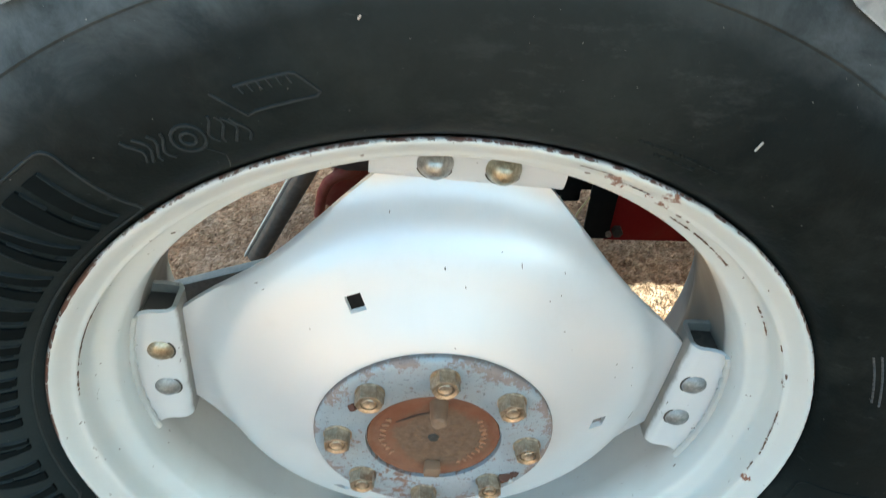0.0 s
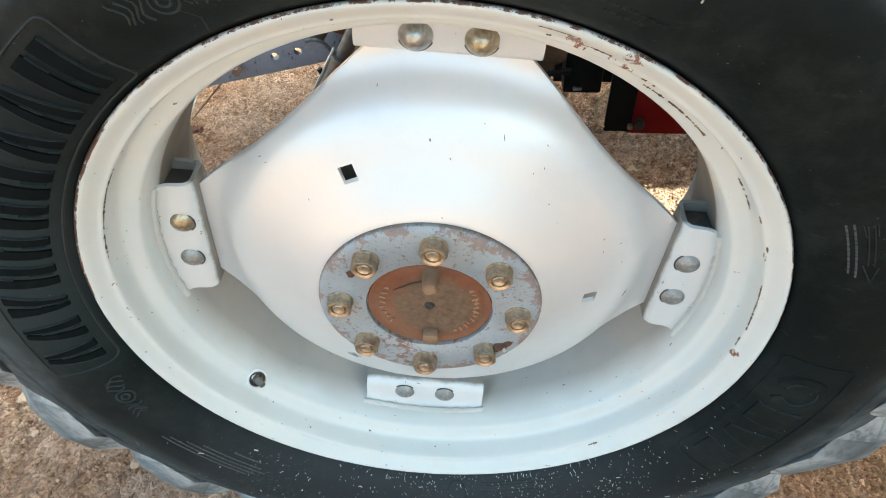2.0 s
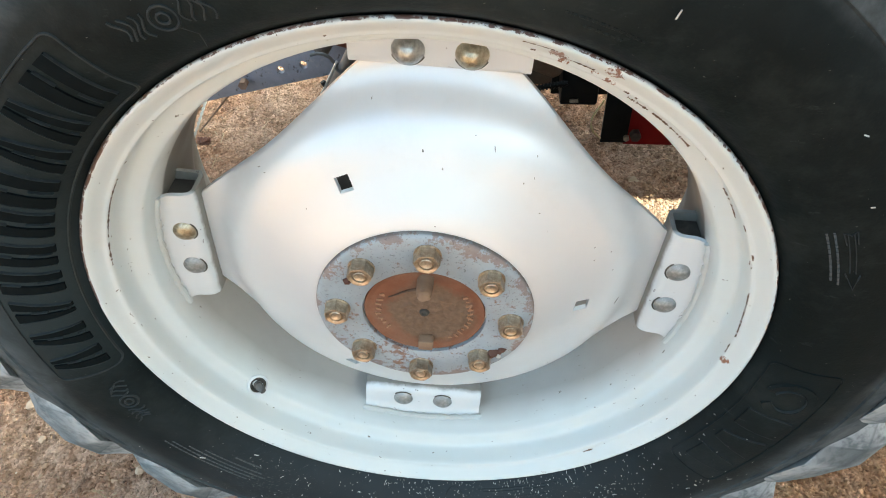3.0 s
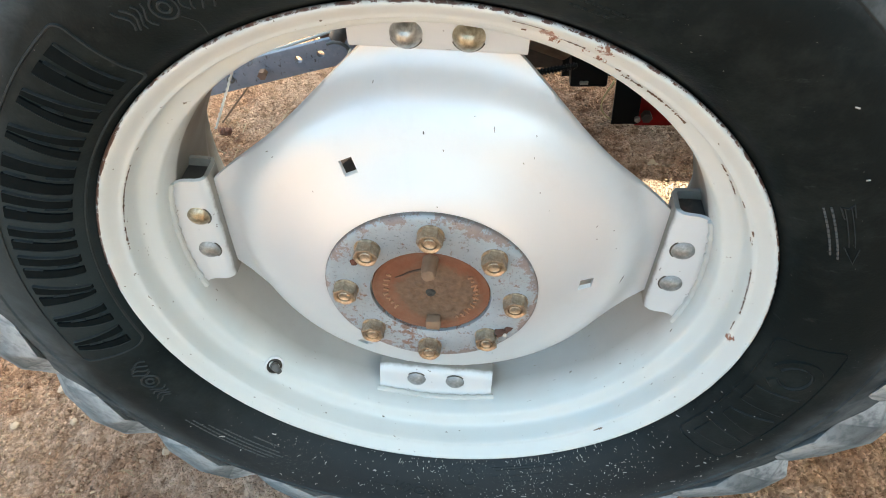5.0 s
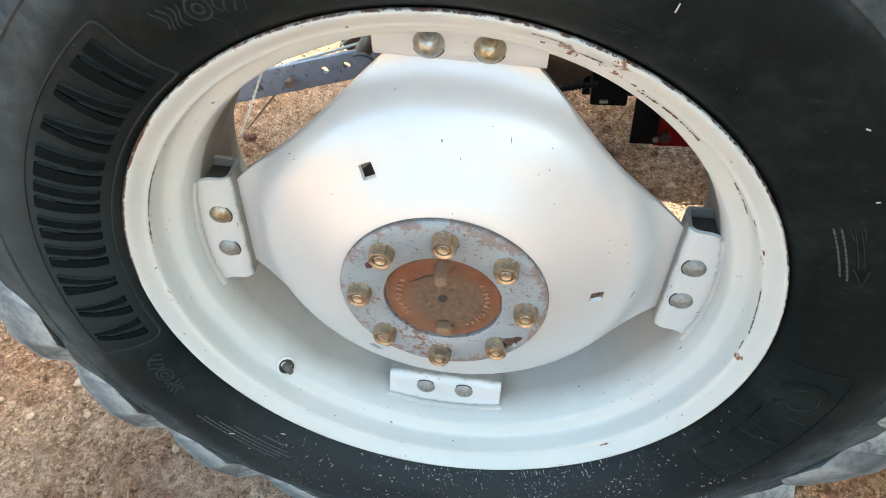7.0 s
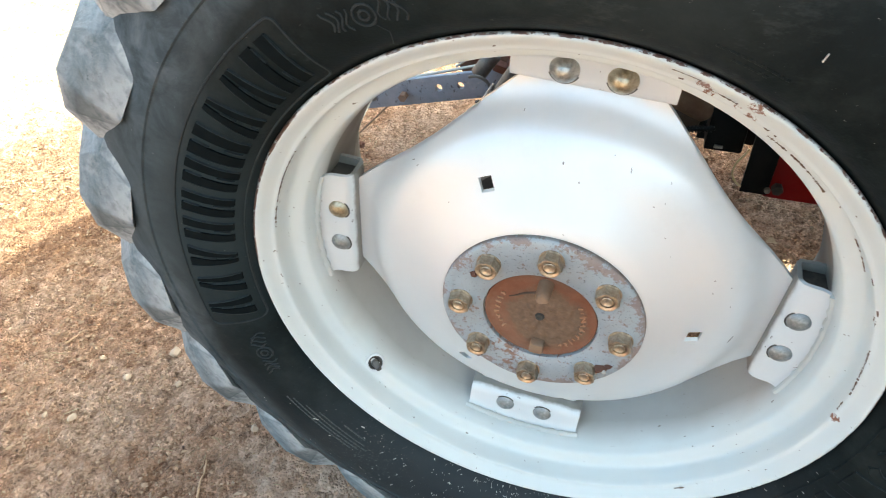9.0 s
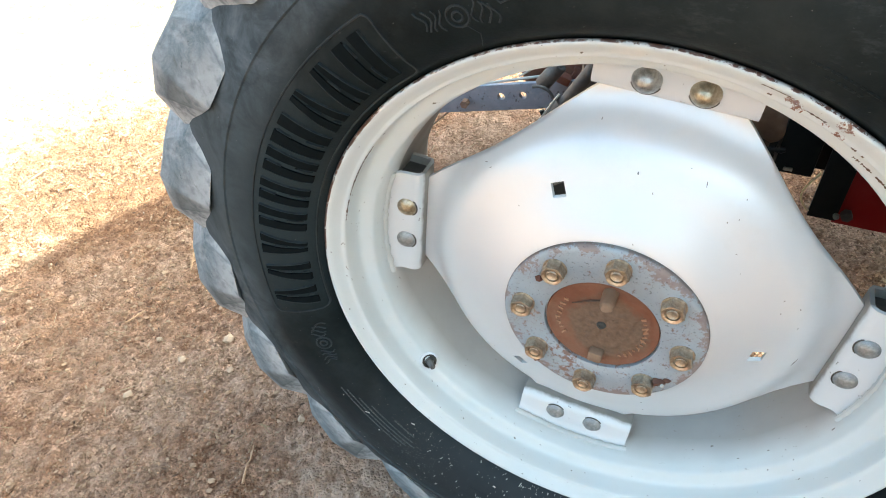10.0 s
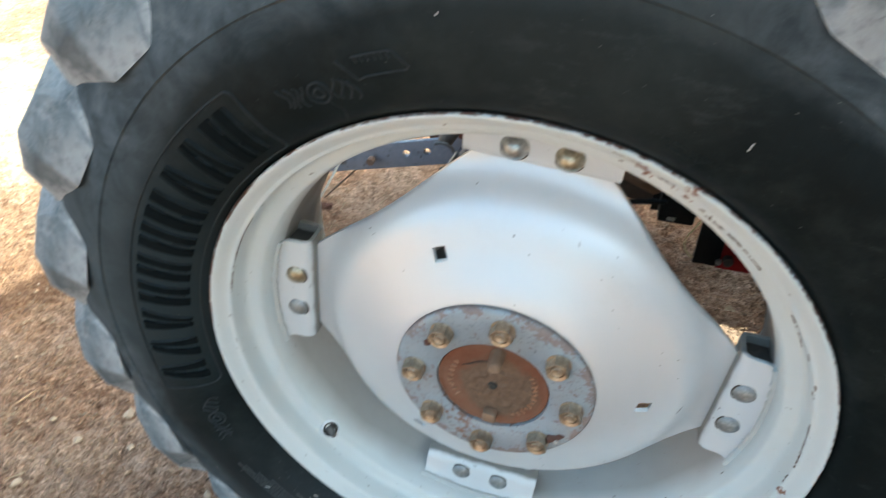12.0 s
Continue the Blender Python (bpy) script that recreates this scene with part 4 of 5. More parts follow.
DOME = [(0.055, 0.0225), (0.118, 0.0225), (0.130, 0.0240), (0.145, 0.0300), (0.165, 0.0400), (0.185, 0.0497), (0.205, 0.0580), (0.221, 0.0655), (0.234, 0.0745), (0.2445, 0.0860), (0.2535, 0.0975), (0.263, 0.1055), (0.274, 0.1100), (0.286, 0.1115), (0.300, 0.112)]


def dome_y(r):
    for (a, ya), (b, yb) in zip(DOME, DOME[1:]):
        if a <= r <= b:
            t = (r - a) / (b - a)
            return ya + (yb - ya) * t
    return DOME[-1][1] if r > 0.3 else DOME[0][1]


def plate_reach(a):
    """How far the square plate reaches at a degrees."""
    d = (a - TURN) % 90
    d = abs(d - 45)
    flat = 0.2470 / math.cos(radians(d))
    return min(flat, 0.300)


def disc_body():
    bm = bmesh.new()
    steps, rings = 288, 64
    front, rear = [], []
    for j in range(rings + 1):
        f, g = [], []
        for k in range(steps):
            a = 360 * k / steps
            t = j / rings
            r = 0.055 + (plate_reach(a) - 0.055) * t
            c, s = math.cos(radians(a)), math.sin(radians(a))
            f.append(bm.verts.new((r * c, dome_y(r), r * s)))
            g.append(bm.verts.new((r * c, dome_y(r) + 0.0065, r * s)))
        front.append(f), rear.append(g)
    for grid in (front, rear):
        for one, two in zip(grid, grid[1:]):
            for k in range(steps):
                bm.faces.new((one[k], one[(k + 1) % steps], two[(k + 1) % steps], two[k]))
    for j in (0, -1):
        for k in range(steps):
            bm.faces.new((front[j][k], front[j][(k + 1) % steps], rear[j][(k + 1) % steps], rear[j][k]))
    for _ in range(3):
        inner = [v for grid in (front, rear) for ring in grid[1:-1] for v in ring]
        bmesh.ops.smooth_vert(bm, verts=inner, factor=0.5, use_axis_x=False, use_axis_y=True, use_axis_z=False)
    return bm


holes = []
for a, r, spin in ((115.3, 0.1842, -23.5), (-4.2, 0.1846, 9), (-126.0, 0.180, -50)):
    holes.append(box(bmesh.new(), (0.0165, 0.08, 0.0165), (r * math.cos(radians(a)), 0.06, r * math.sin(radians(a))), Matrix.Rotation(radians(spin), 4, "Y")))
disc = mesh_part("wheel_disc", cut(disc_body(), holes), DISC, wheel, "pale silver-white domed disc with square holes", AXIS, smooth=50)


def bracket_body():
    """A bent plate: welded to the rim, flat under the bolts, turned back at the disc; u runs along it, s outwards."""
    bm = bmesh.new()
    sec = [(0.3285, 0.0775, 1.0), (0.3255, 0.0802, 1.0), (0.320, 0.0830, 0.8), (0.314, 0.0850, 0.5), (0.306, 0.0868, 0.25), (0.290, 0.0880, 0.0), (0.2835, 0.0898, 0.0), (0.2785, 0.0945, 0.0), (0.2765, 0.101, 0.0), (0.2765, 0.128, 0.0), (0.281, 0.135, 0.0), (0.300, 0.1365, 0.3), (0.3235, 0.1365, 1.0)]
    thick = 0.0055
    outer, inner = [], []
    n = len(sec)
    nu = 14
    for k, (s, y, arc) in enumerate(sec):
        p, q = Vector(sec[max(k - 1, 0)][:2]), Vector(sec[min(k + 1, n - 1)][:2])
        w = (q - p).normalized()
        nrm = Vector((w.y, -w.x))
        o, i = [], []
        for j in range(nu + 1):
            u = -0.0875 + 0.175 * j / nu
            for lst, (ds, dy) in ((o, (0, 0)), (i, (nrm.x * thick, nrm.y * thick))):
                ss, yy = s + ds, y + dy
                lst.append(bm.verts.new((u, yy, ss + arc * (math.sqrt(max(ss * ss - u * u, 0)) - ss))))
        outer.append(o), inner.append(i)
    for grid in (outer, inner):
        for one, two in zip(grid, grid[1:]):
            for j in range(nu):
                bm.faces.new((one[j], one[j + 1], two[j + 1], two[j]))
    for k in range(n - 1):
        for j in (0, nu):
            bm.faces.new((outer[k][j], outer[k + 1][j], inner[k + 1][j], inner[k][j]))
    for k in (0, n - 1):
        for j in range(nu):
            bm.faces.new((outer[k][j], outer[k][j + 1], inner[k][j + 1], inner[k][j]))
    return bm


def weld_body(seed):
    rng = random.Random(seed)
    pts = []
    for j in range(34):
        u = -0.091 + 0.182 * j / 33
        r = 0.3262 + rng.uniform(-0.0008, 0.0008)
        pts.append((u, 0.0768 + rng.uniform(-0.0008, 0.0008), math.sqrt(r * r - u * u)))
    return tube(pts, lambda t: 0.0044 + 0.0010 * math.sin(t * 97) * math.sin(t * 41), 8)


def bolt_head():
    return revolve([(0.0001, -0.0092), (0.004, -0.0089), (0.008, -0.0076), (0.0118, -0.0050), (0.0145, -0.0016), (0.0152, 0.0), (0.0152, 0.001), (0.0001, 0.001)], 28, False)


TOP_BOLTS = (SILVER, GOLD, PAINTED, PAINTED, PAINTED, PAINTED, PAINTED, GOLD)
CREVICE = plain_paint("dark_crevice", (0.03, 0.028, 0.025), (0.075, 0.068, 0.058), 0.95)
for k in range(4):
    a = TURN - 90 * k
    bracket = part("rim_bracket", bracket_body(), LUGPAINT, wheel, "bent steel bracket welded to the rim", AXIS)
    bracket.rotation_euler = (0, radians(90 - a), 0)
    part("weld_bead", weld_body(k), RIM, bracket, "rough painted weld bead")
    # dark plates in the bracket's ends stand in for its inner shade
    for u in (-0.073, 0.073):
        part("bracket_shade", box(bmesh.new(), (0.005, 0.034, 0.036), (u, 0.1135, 0.302)), CREVICE, bracket, "dark plate for the shade inside the bracket")
    for j, off in enumerate((5.75, -5.75)):
        u, s = -0.3005 * math.sin(radians(off)), 0.3005 * math.cos(radians(off))
        bolt = part("bolt_head", bolt_head(), TOP_BOLTS[2 * k + j], bracket, "domed plated bolt head" if j == 0 else "", (u, 0.0884, s))
        bolt.scale = (1.08, 1.65, 1.08) if k == 0 else (1, 0.8, 1)
        # dark ring drawn for the gap and shading round each head
        part("dark_ring", revolve([(0.0145, 0.0004), (0.0150, -0.0004), (0.0163, -0.0003), (0.0168, 0.0006)], 28, False), CREVICE, bolt, "dark ring round the bolt head" if k + j == 1 else "")


# hub: grey flange with eight nuts, rusty cap in the middle
part("hub_flange", revolve([(0.0722, 0.030), (0.0722, 0.0152), (0.0732, 0.0144), (0.1175, 0.0150), (0.1225, 0.0158), (0.1252, 0.0172), (0.1266, 0.0196), (0.1270, 0.0225), (0.1270, 0.031), (0.0722, 0.031)], 144), FLANGE, wheel, "blue-grey hub flange with rust stains", AXIS)


def caked(x, z):
    """How thick the dirt lies on the cap, from 0 to 1."""
    d = math.hypot((x - 0.010) / 0.050, (z + 0.006) / 0.042) + 0.55 * noise.noise((x * 45, 0, z * 45)) + 0.25 * noise.noise((x * 120, 3, z * 120))
    return max(0.0, min(1.0, (1.0 - d) * 3.2))


def cap_body():
    bm = revolve([(0.0001 + 0.0018 * k, 0.0205 - 0.0000145 * k) for k in range(37)] + [(0.0672, 0.0188), (0.0700, 0.0184), (0.0708, 0.0194), (0.0708, 0.034)], 128, False)
    for v in bm.verts:
        v.co.y += 0.0004 * noise.noise(v.co * 90) + 0.0005 * noise.noise(v.co * 210)
        c = caked(v.co.x, v.co.z)
        v.co.y -= c * (0.0016 + 0.0022 * noise.noise(v.co * 110) + 0.0014 * noise.noise(v.co * 290))
    return bm


cap = part("hub_cap", cap_body(), CAPRUST, wheel, "round rusty iron hub cap caked with dirt", AXIS)
PEGRUST = rust_material("dusty_peg", (0.14, 0.075, 0.042), (0.29, 0.18, 0.11), 0.5)
bm = revolve([(0.0001, -0.0065), (0.0060, -0.0062), (0.0080, -0.0045), (0.0086, -0.002), (0.0094, 0.004), (0.0100, 0.021), (0.0112, 0.0225)], 16, False)
for v in bm.verts:
    v.co += Vector((0.0013, 0.0008, 0.0013)) * noise.noise(v.co * 170)
part("cap_peg", bm, PEGRUST, cap, "short dusty peg on the cap", (0.004, 0, 0.0545), smooth=30)
part("cap_tongue", box(bmesh.new(), (0.018, 0.013, 0.016), (0.0, 0.0128, -0.0505), Matrix.Rotation(radians(4), 4, "Y"), 0.0028), PEGRUST, cap, "square rusty tongue on the cap")
cast = random.Random(11)
for a0, a1, step in ((150, 222, 9), (-58, 38, 8)):
    for a in range(a0, a1, step):
        c, s = math.cos(radians(a)), math.sin(radians(a))
        turn = Matrix.Rotation(radians(90 - a + cast.uniform(-30, 30)), 4, "Y")
        at = Vector(((0.0545 + cast.uniform(-0.001, 0.001)) * c, 0.0191, (0.0545 + cast.uniform(-0.001, 0.001)) * s))
        bm = box(bmesh.new(), (cast.uniform(0.0016, 0.003), 0.0022, cast.uniform(0.004, 0.0085)), at, turn, 0.0007)
        if cast.random() < 0.6:
            slant = turn @ Matrix.Rotation(cast.choice((-1.57, -0.8, 0.8, 1.57)), 4, "Y")
            box(bm, (0.0017, 0.0021, cast.uniform(0.004, 0.006)), at + turn.to_3x3() @ Vector((cast.uniform(-0.0015, 0.0025), 0, cast.uniform(-0.003, 0.003))), slant, 0.0006)
        part("cast_bar", bm, CASTING, cap)
crack = [(0.000, 0.043), (-0.008, 0.039), (-0.017, 0.0365), (-0.024, 0.0335), (-0.029, 0.030), (-0.035, 0.027), (-0.040, 0.0245)]
part("crack", tube([(x, 0.0188, z) for x, z in crack], lambda t: 0.0019 - 0.0013 * t + 0.0005 * math.sin(t * 19), 6), SCRATCH, cap, "dark crack in the caked dirt")
part("centre_dimple", revolve([(0.0001, 0.0172), (0.0022, 0.0172), (0.0030, 0.0160), (0.0048, 0.0158), (0.0062, 0.0185)], 16, False), CREVICE, cap)


def nut_body():
    bm = bmesh.new()
    flat = 0.0127  # half the width across the flats
    rows = []
    for y, kind in ((0.0160, "washer"), (0.0138, "washer"), (0.0137, "hex"), (0.0010, "hex"), (-0.0005, "round"), (-0.0007, "top"), (0.0006, "bore"), (0.0030, "bore2")):
        ring = []
        for k in range(24):
            a = 2 * math.pi * k / 24
            h = flat / math.cos((a + math.pi / 6) % (math.pi / 3) - math.pi / 6)
            r = {"washer": 0.0152, "hex": h, "round": min(h * 0.985, 0.0133), "top": 0.0119, "bore": 0.0088, "bore2": 0.0082}[kind]
            ring.append(bm.verts.new((r * math.cos(a), y, r * math.sin(a))))
        rows.append(ring)
    for one, two in zip(rows, rows[1:]):
        for k in range(24):
            bm.faces.new((one[k], one[(k + 1) % 24], two[(k + 1) % 24], two[k]))
    bm.faces.new(rows[-1])
    return bm


spins = random.Random(5)
for k in range(8):
    a = radians(85.3 - 45 * k)
    at = (AXIS[0] + 0.1008 * math.cos(a), AXIS[1], AXIS[2] + 0.1008 * math.sin(a))
    nut = part("wheel_nut", nut_body(), BRASSY, wheel, "yellow-plated hexagon wheel nut with dirt" if k == 0 else "", at, smooth=24)
    nut.rotation_euler = (0, spins.uniform(0, 1.0), 0)
    part("stud_end", revolve([(0.0001, 0.0016), (0.0046, 0.0014), (0.0062, 0.0004), (0.0072, 0.0012), (0.0074, 0.004)], 18, False), BRASSY, nut, "threaded stud end")
lump_rng = random.Random(2)
for x, z, size in ((0.0845, -0.0655, 0.0075), (0.0925, -0.0605, 0.006), (0.078, -0.0715, 0.005), (-0.083, 0.0565, 0.006), (-0.075, -0.090, 0.006)):
    me = bpy.data.meshes.new("rust_lump")
    me.from_pydata(lump(lump_rng, size, (x, 0.0140, z)), [], LUMP_FACES)
    mesh_part("rust_lump", me, DARKRUST, wheel, "dark rusty lump on the flange", AXIS, smooth=60)

part("pale_speck", revolve([(0.0001, -0.002), (0.0022, -0.0016), (0.0030, 0.0), (0.0020, 0.002)], 10, False), DUSTY, wheel, "small pale speck on the flange", (AXIS[0] + 0.088, AXIS[1] + 0.0078, AXIS[2] - 0.0665))

# valve in the rim: a worn ring, a dark grommet and the stem
at = Matrix.Translation(AXIS) @ turned(VALVE[0], VALVE[1], 0.0488) @ Matrix.Rotation(radians(44), 4, "X") @ Matrix.Diagonal((1.4, 1.3, 1.4, 1))
valve = part("tyre_valve", revolve([(0.0078, 0.004), (0.0082, -0.0006), (0.0074, -0.0012), (0.0058, 0.0004), (0.0046, 0.0012), (0.0040, -0.004), (0.0001, -0.004)], 24, False), CREVICE, wheel, "short grimy tyre valve in a worn hole")
valve.matrix_local = at
part("stem", rod(bmesh.new(), (0.001, 0.0, 0.0), (-0.0050, -0.010, 0.001), 0.0046, 12, 0.0030), GRIME, valve, "brown dusty valve stem")
part("worn_ring", revolve([(0.0112, 0.0006), (0.0106, -0.0012), (0.0086, -0.0016), (0.0076, 0.0008)], 24, False), LUGPAINT, valve, "worn pale ring round the valve")

# chips and scratches through the paint
def chip(parent, surface, points, width):
    """A flat dark sliver along points (x, z) of the wheel's face."""
    bm = bmesh.new()
    rng = random.Random(int(1000 * abs(points[0][0]) + 77 * len(points)))
    rows = []
    pts = [Vector((x, 0, z)) for x, z in points]
    for k, p in enumerate(pts):
        way = (pts[min(k + 1, len(pts) - 1)] - pts[max(k - 1, 0)]).normalized()
        side = Vector((-way.z, 0, way.x)) * width * 0.5 * (0.15 if k in (0, len(pts) - 1) else rng.uniform(0.3, 0.65))
        row = []
        for q in (p - side, p + side):
            row.append(bm.verts.new((q.x, surface(math.hypot(q.x, q.z)) - 0.0005, q.z)))
        rows.append(row)
    for one, two in zip(rows, rows[1:]):
        bm.faces.new((one[0], one[1], two[1], two[0]))
    part("paint_chip", bm, CHIP, parent, smooth=0)


def scrape(points, width, seed, gap=0.35):
    """A broken thin scratch along (angle, radius) points of the rim, laid on its surface."""
    bm = bmesh.new()
    rng = random.Random(seed)
    a, r = points[0]
    end = points[-1][0]
    way = 1 if end > a else -1

    def radius(a):
        for (a0, r0), (a1, r1) in zip(points, points[1:]):
            if min(a0, a1) <= a <= max(a0, a1):
                return r0 + (r1 - r0) * (a - a0) / (a1 - a0)
        return points[-1][1]

    while (end - a) * way > 0.2:
        n = rng.choice((2, 3, 5, 9, 14))
        step = rng.uniform(0.12, 0.30)
        rows = []
        for k in range(n + 1):
            r = radius(a) + rng.uniform(-0.00012, 0.00012)
            y = rim_y(r)
            e = 0.0003
            along = Vector((2 * e, rim_y(r + e) - rim_y(r - e))).normalized()
            out = Vector((-along.y, along.x)) * (-1 if along.x > 0 else 1)
            half = width * 0.5 * rng.choice((0.3, 0.5, 0.8, 1.0, 1.3, 1.7))
            row = []
            for d in (-half, half):
                p = Vector((r, y)) + along * d + out * 0.00045
                row.append(bm.verts.new((p.x * math.cos(radians(a)), p.y, p.x * math.sin(radians(a)))))
            rows.append(row)
            a += step * way
        for one, two in zip(rows, rows[1:]):
            bm.faces.new((one[0], one[1], two[1], two[0]))
        a += way * (rng.uniform(0.3, 1.6) if rng.random() < gap else rng.uniform(0.0, 0.2))
    part("paint_scratch", bm, SCRATCH, rim, smooth=0)


for points, w, gap in (([(142.2, 0.3552), (143.2, 0.3553)], 0.0022, 0.5), ([(146.5, 0.3556), (151, 0.3560), (170, 0.3557)], 0.0019, 0.25),
                       ([(55.5, 0.3395), (49, 0.3420), (40.5, 0.3435)], 0.0017, 0.45), ([(31, 0.3500), (26.5, 0.3512)], 0.0018, 0.7), ([(26.3, 0.3562), (24.5, 0.3562)], 0.0016, 0.8),
                       ([(19.2, 0.3580), (18.4, 0.3582)], 0.0026, 0.2), ([(17.6, 0.3558), (16.6, 0.3556)], 0.0024, 0.2), ([(9.5, 0.3562), (3, 0.3560), (-2.4, 0.3568)], 0.0021, 0.3), ([(-5, 0.3560), (-6.2, 0.3560)], 0.002, 0.5),
                       ([(82.2, 0.3745), (80.8, 0.3742)], 0.0022, 0.2), ([(75.2, 0.371), (74.3, 0.371)], 0.0015, 0.3), ([(73.6, 0.3608), (72.6, 0.3615)], 0.0018, 0.6), ([(67.9, 0.364), (67.1, 0.3635)], 0.0026, 0.2), ([(59.5, 0.357), (57, 0.357)], 0.0016, 0.8), ([(-51, 0.362), (-52.2, 0.362)], 0.002, 0.2)):
    scrape(points, w, int(abs(points[0][0]) * 10), gap)
for x, z, lx, lz, w in ((0.119, 0.194, 0.001, -0.004, 0.002), (0.106, 0.169, 0.0015, -0.003, 0.0026), (0.124, 0.134, 0.003, -0.001, 0.002), (0.189, 0.075, 0.003, 0.003, 0.0022), (0.191, 0.059, 0.001, -0.004, 0.0024), (0.016, 0.1335, 0.002, -0.003, 0.002), (0.056, 0.218, 0.003, 0.0, 0.0018), (0.076, 0.208, 0.0012, -0.011, 0.0022), (0.024, 0.189, 0.001, -0.004, 0.003), (0.21, 0.064, 0.002, -0.003, 0.0022), (-0.18, 0.160, 0.007, 0.004, 0.0018), (-0.172, 0.158, 0.006, 0.004, 0.0014), (-0.048, 0.243, 0.001, 0.004, 0.002), (0.2327, -0.024, -0.0075, -0.021, 0.0034), (0.1553, -0.1973, 0.003, 0.002, 0.0026), (0.1554, -0.1533, 0.001, 0.003, 0.0024), (0.2156, 0.033, 0.0015, 0.003, 0.002)):
    chip(disc, dome_y, [(x + 0.6 * lx * k / 3, z + 0.6 * lz * k / 3) for k in range(4)], w)

# ---- behind the wheel: hitch and chassis ----
axle = thing("axle_housing", (0, 0.12, HUB), "dark grimy rear axle housing behind the wheel", "axle")
part("brake_drum", revolve([(0.05, -0.005), (0.148, -0.005), (0.155, 0.0), (0.155, 0.075), (0.05, 0.075)], 64), STEEL, axle, "dark dusty brake drum")
part("housing_tube", revolve([(0.05, 0.0), (0.105, 0.0), (0.105, 0.03), (0.075, 0.05), (0.07, 0.25), (0.085, 0.5), (0.11, 0.68), (0.05, 0.68)], 48), STEEL, axle)

# drawbar: blue-grey flat bar with holes, a bolt and a sleeve
BAR_A, BAR_B = Vector((-0.80, 1.06, 0.240)), Vector((-0.20, 1.06, 0.390))
bar_way = (BAR_B - BAR_A).normalized()
bar_turn = Matrix.Rotation(-math.atan2(bar_way.z, bar_way.x), 4, "Y")


def on_bar(x, up=0.0, y=0.0):
    p = BAR_A + bar_way * ((x - BAR_A.x) / bar_way.x)
    return p + Vector((-bar_way.z, 0, bar_way.x)) * up + Vector((0, y, 0))


drawbar = thing("drawbar", BAR_A, "worn blue-grey flat steel bar with drilled holes", "hitch bar")
mid = (BAR_A + BAR_B) / 2
shape = box(bmesh.new(), ((BAR_B - BAR_A).length, 0.014, 0.077), mid - BAR_A, bar_turn, 0.003)
cutters = []
for x in (-0.475, -0.413):
    p = on_bar(x, 0.004) - BAR_A
    cutters.append(rod(bmesh.new(), p + Vector((0, -0.05, 0)), p + Vector((0, 0.05, 0)), 0.0105, 20))
mesh_part("bar", cut(shape, cutters), BLUEGREY, drawbar, smooth=30)
bm = bmesh.new()
p = on_bar(-0.575, -0.002, -0.016) - BAR_A
rod(bm, p, p + Vector((0, -0.02, 0)), 0.012, 6)
part("bolt", bm, rust_material("dull_brown_rust", (0.10, 0.058, 0.042), (0.21, 0.13, 0.098), 0.3), drawbar, "rusty hexagon bolt", smooth=20)
part("sleeve", revolve([(0.010, 0.0), (0.019, 0.0), (0.0205, 0.002), (0.0205, 0.070), (0.019, 0.072), (0.010, 0.072)], 22), GRIME, drawbar, "grimy steel sleeve").matrix_local = Matrix.Translation(Vector((-0.350, 1.0, HUB - 0.232)) - BAR_A) @ Vector((0.55, 0.1, 0.82)).to_track_quat("Y", "Z").to_matrix().to_4x4()
clip_path = [(-0.368, -0.243), (-0.352, -0.238), (-0.336, -0.240), (-0.322, -0.249), (-0.313, -0.262), (-0.314, -0.276), (-0.323, -0.288)]
part("hook", tube([Vector((x + 0.004, 0.962, HUB + z + 0.022)) - BAR_A for x, z in clip_path], 0.0042, 8), GRIME, drawbar, "bent steel hook")
rng = random.Random(6)
for x, z, a, b in ((-0.292, -0.208, 0.05, 0.02), (-0.272, -0.190, 0.03, 0.03), (-0.306, -0.236, 0.035, 0.022), (-0.282, -0.232, 0.02, 0.045), (-0.262, -0.214, 0.05, 0.014), (-0.318, -0.268, 0.03, 0.03), (-0.338, -0.283, 0.035, 0.03)):
    part("rusty_link", box(bmesh.new(), (a, 0.03, b), Vector((x, 1.07 + rng.uniform(-0.01, 0.03), HUB + z)) - BAR_A, Matrix.Rotation(rng.uniform(-0.9, 0.9), 4, "Y"), 0.004), REDRUST, drawbar, "red-brown rusty chain link")
# added plate that hides the sunlit ground past the bar
part("back_plate", box(bmesh.new(), (0.32, 0.012, 0.15), Vector((-0.295, 1.14, HUB - 0.222)) - BAR_A, Matrix.Rotation(radians(-28), 4, "Y"), 0.003), DARKRUST, drawbar, "dark rusty plate added behind the bar")
for a, b, r in (((-0.70, 1.11, 0.286), (-0.355, 1.11, 0.414), 0.0032), ((-0.70, 1.09, 0.283), (-0.36, 1.09, 0.392), 0.0042), ((-0.44, 1.10, 0.370), (-0.36, 1.13, 0.424), 0.0030)):
    part("thin_rod", rod(bmesh.new(), Vector(a) - BAR_A, Vector(b) - BAR_A, r, 8), PALEBAR, drawbar, "thin pale worn rod above the bar")
part("bar_washer", revolve([(0.005, -0.002), (0.0105, -0.002), (0.011, 0.002), (0.005, 0.002)], 20), GRIME, drawbar, "grimy worn washer", on_bar(-0.675, -0.004, -0.010) - BAR_A)

# lift rod: a two-diameter inclined strut with a flat strip along it
LIFT = Vector((-0.358, 0.70, HUB - 0.342))
lift = thing("lift_rod", LIFT, "grimy steel lift rod of the hitch", "lift rod")
w = Vector((0.488, 0, 0.873))
part("outer_tube", rod(bmesh.new(), (0, 0, 0), w * 0.277, 0.0200, 22), GRIME, lift)
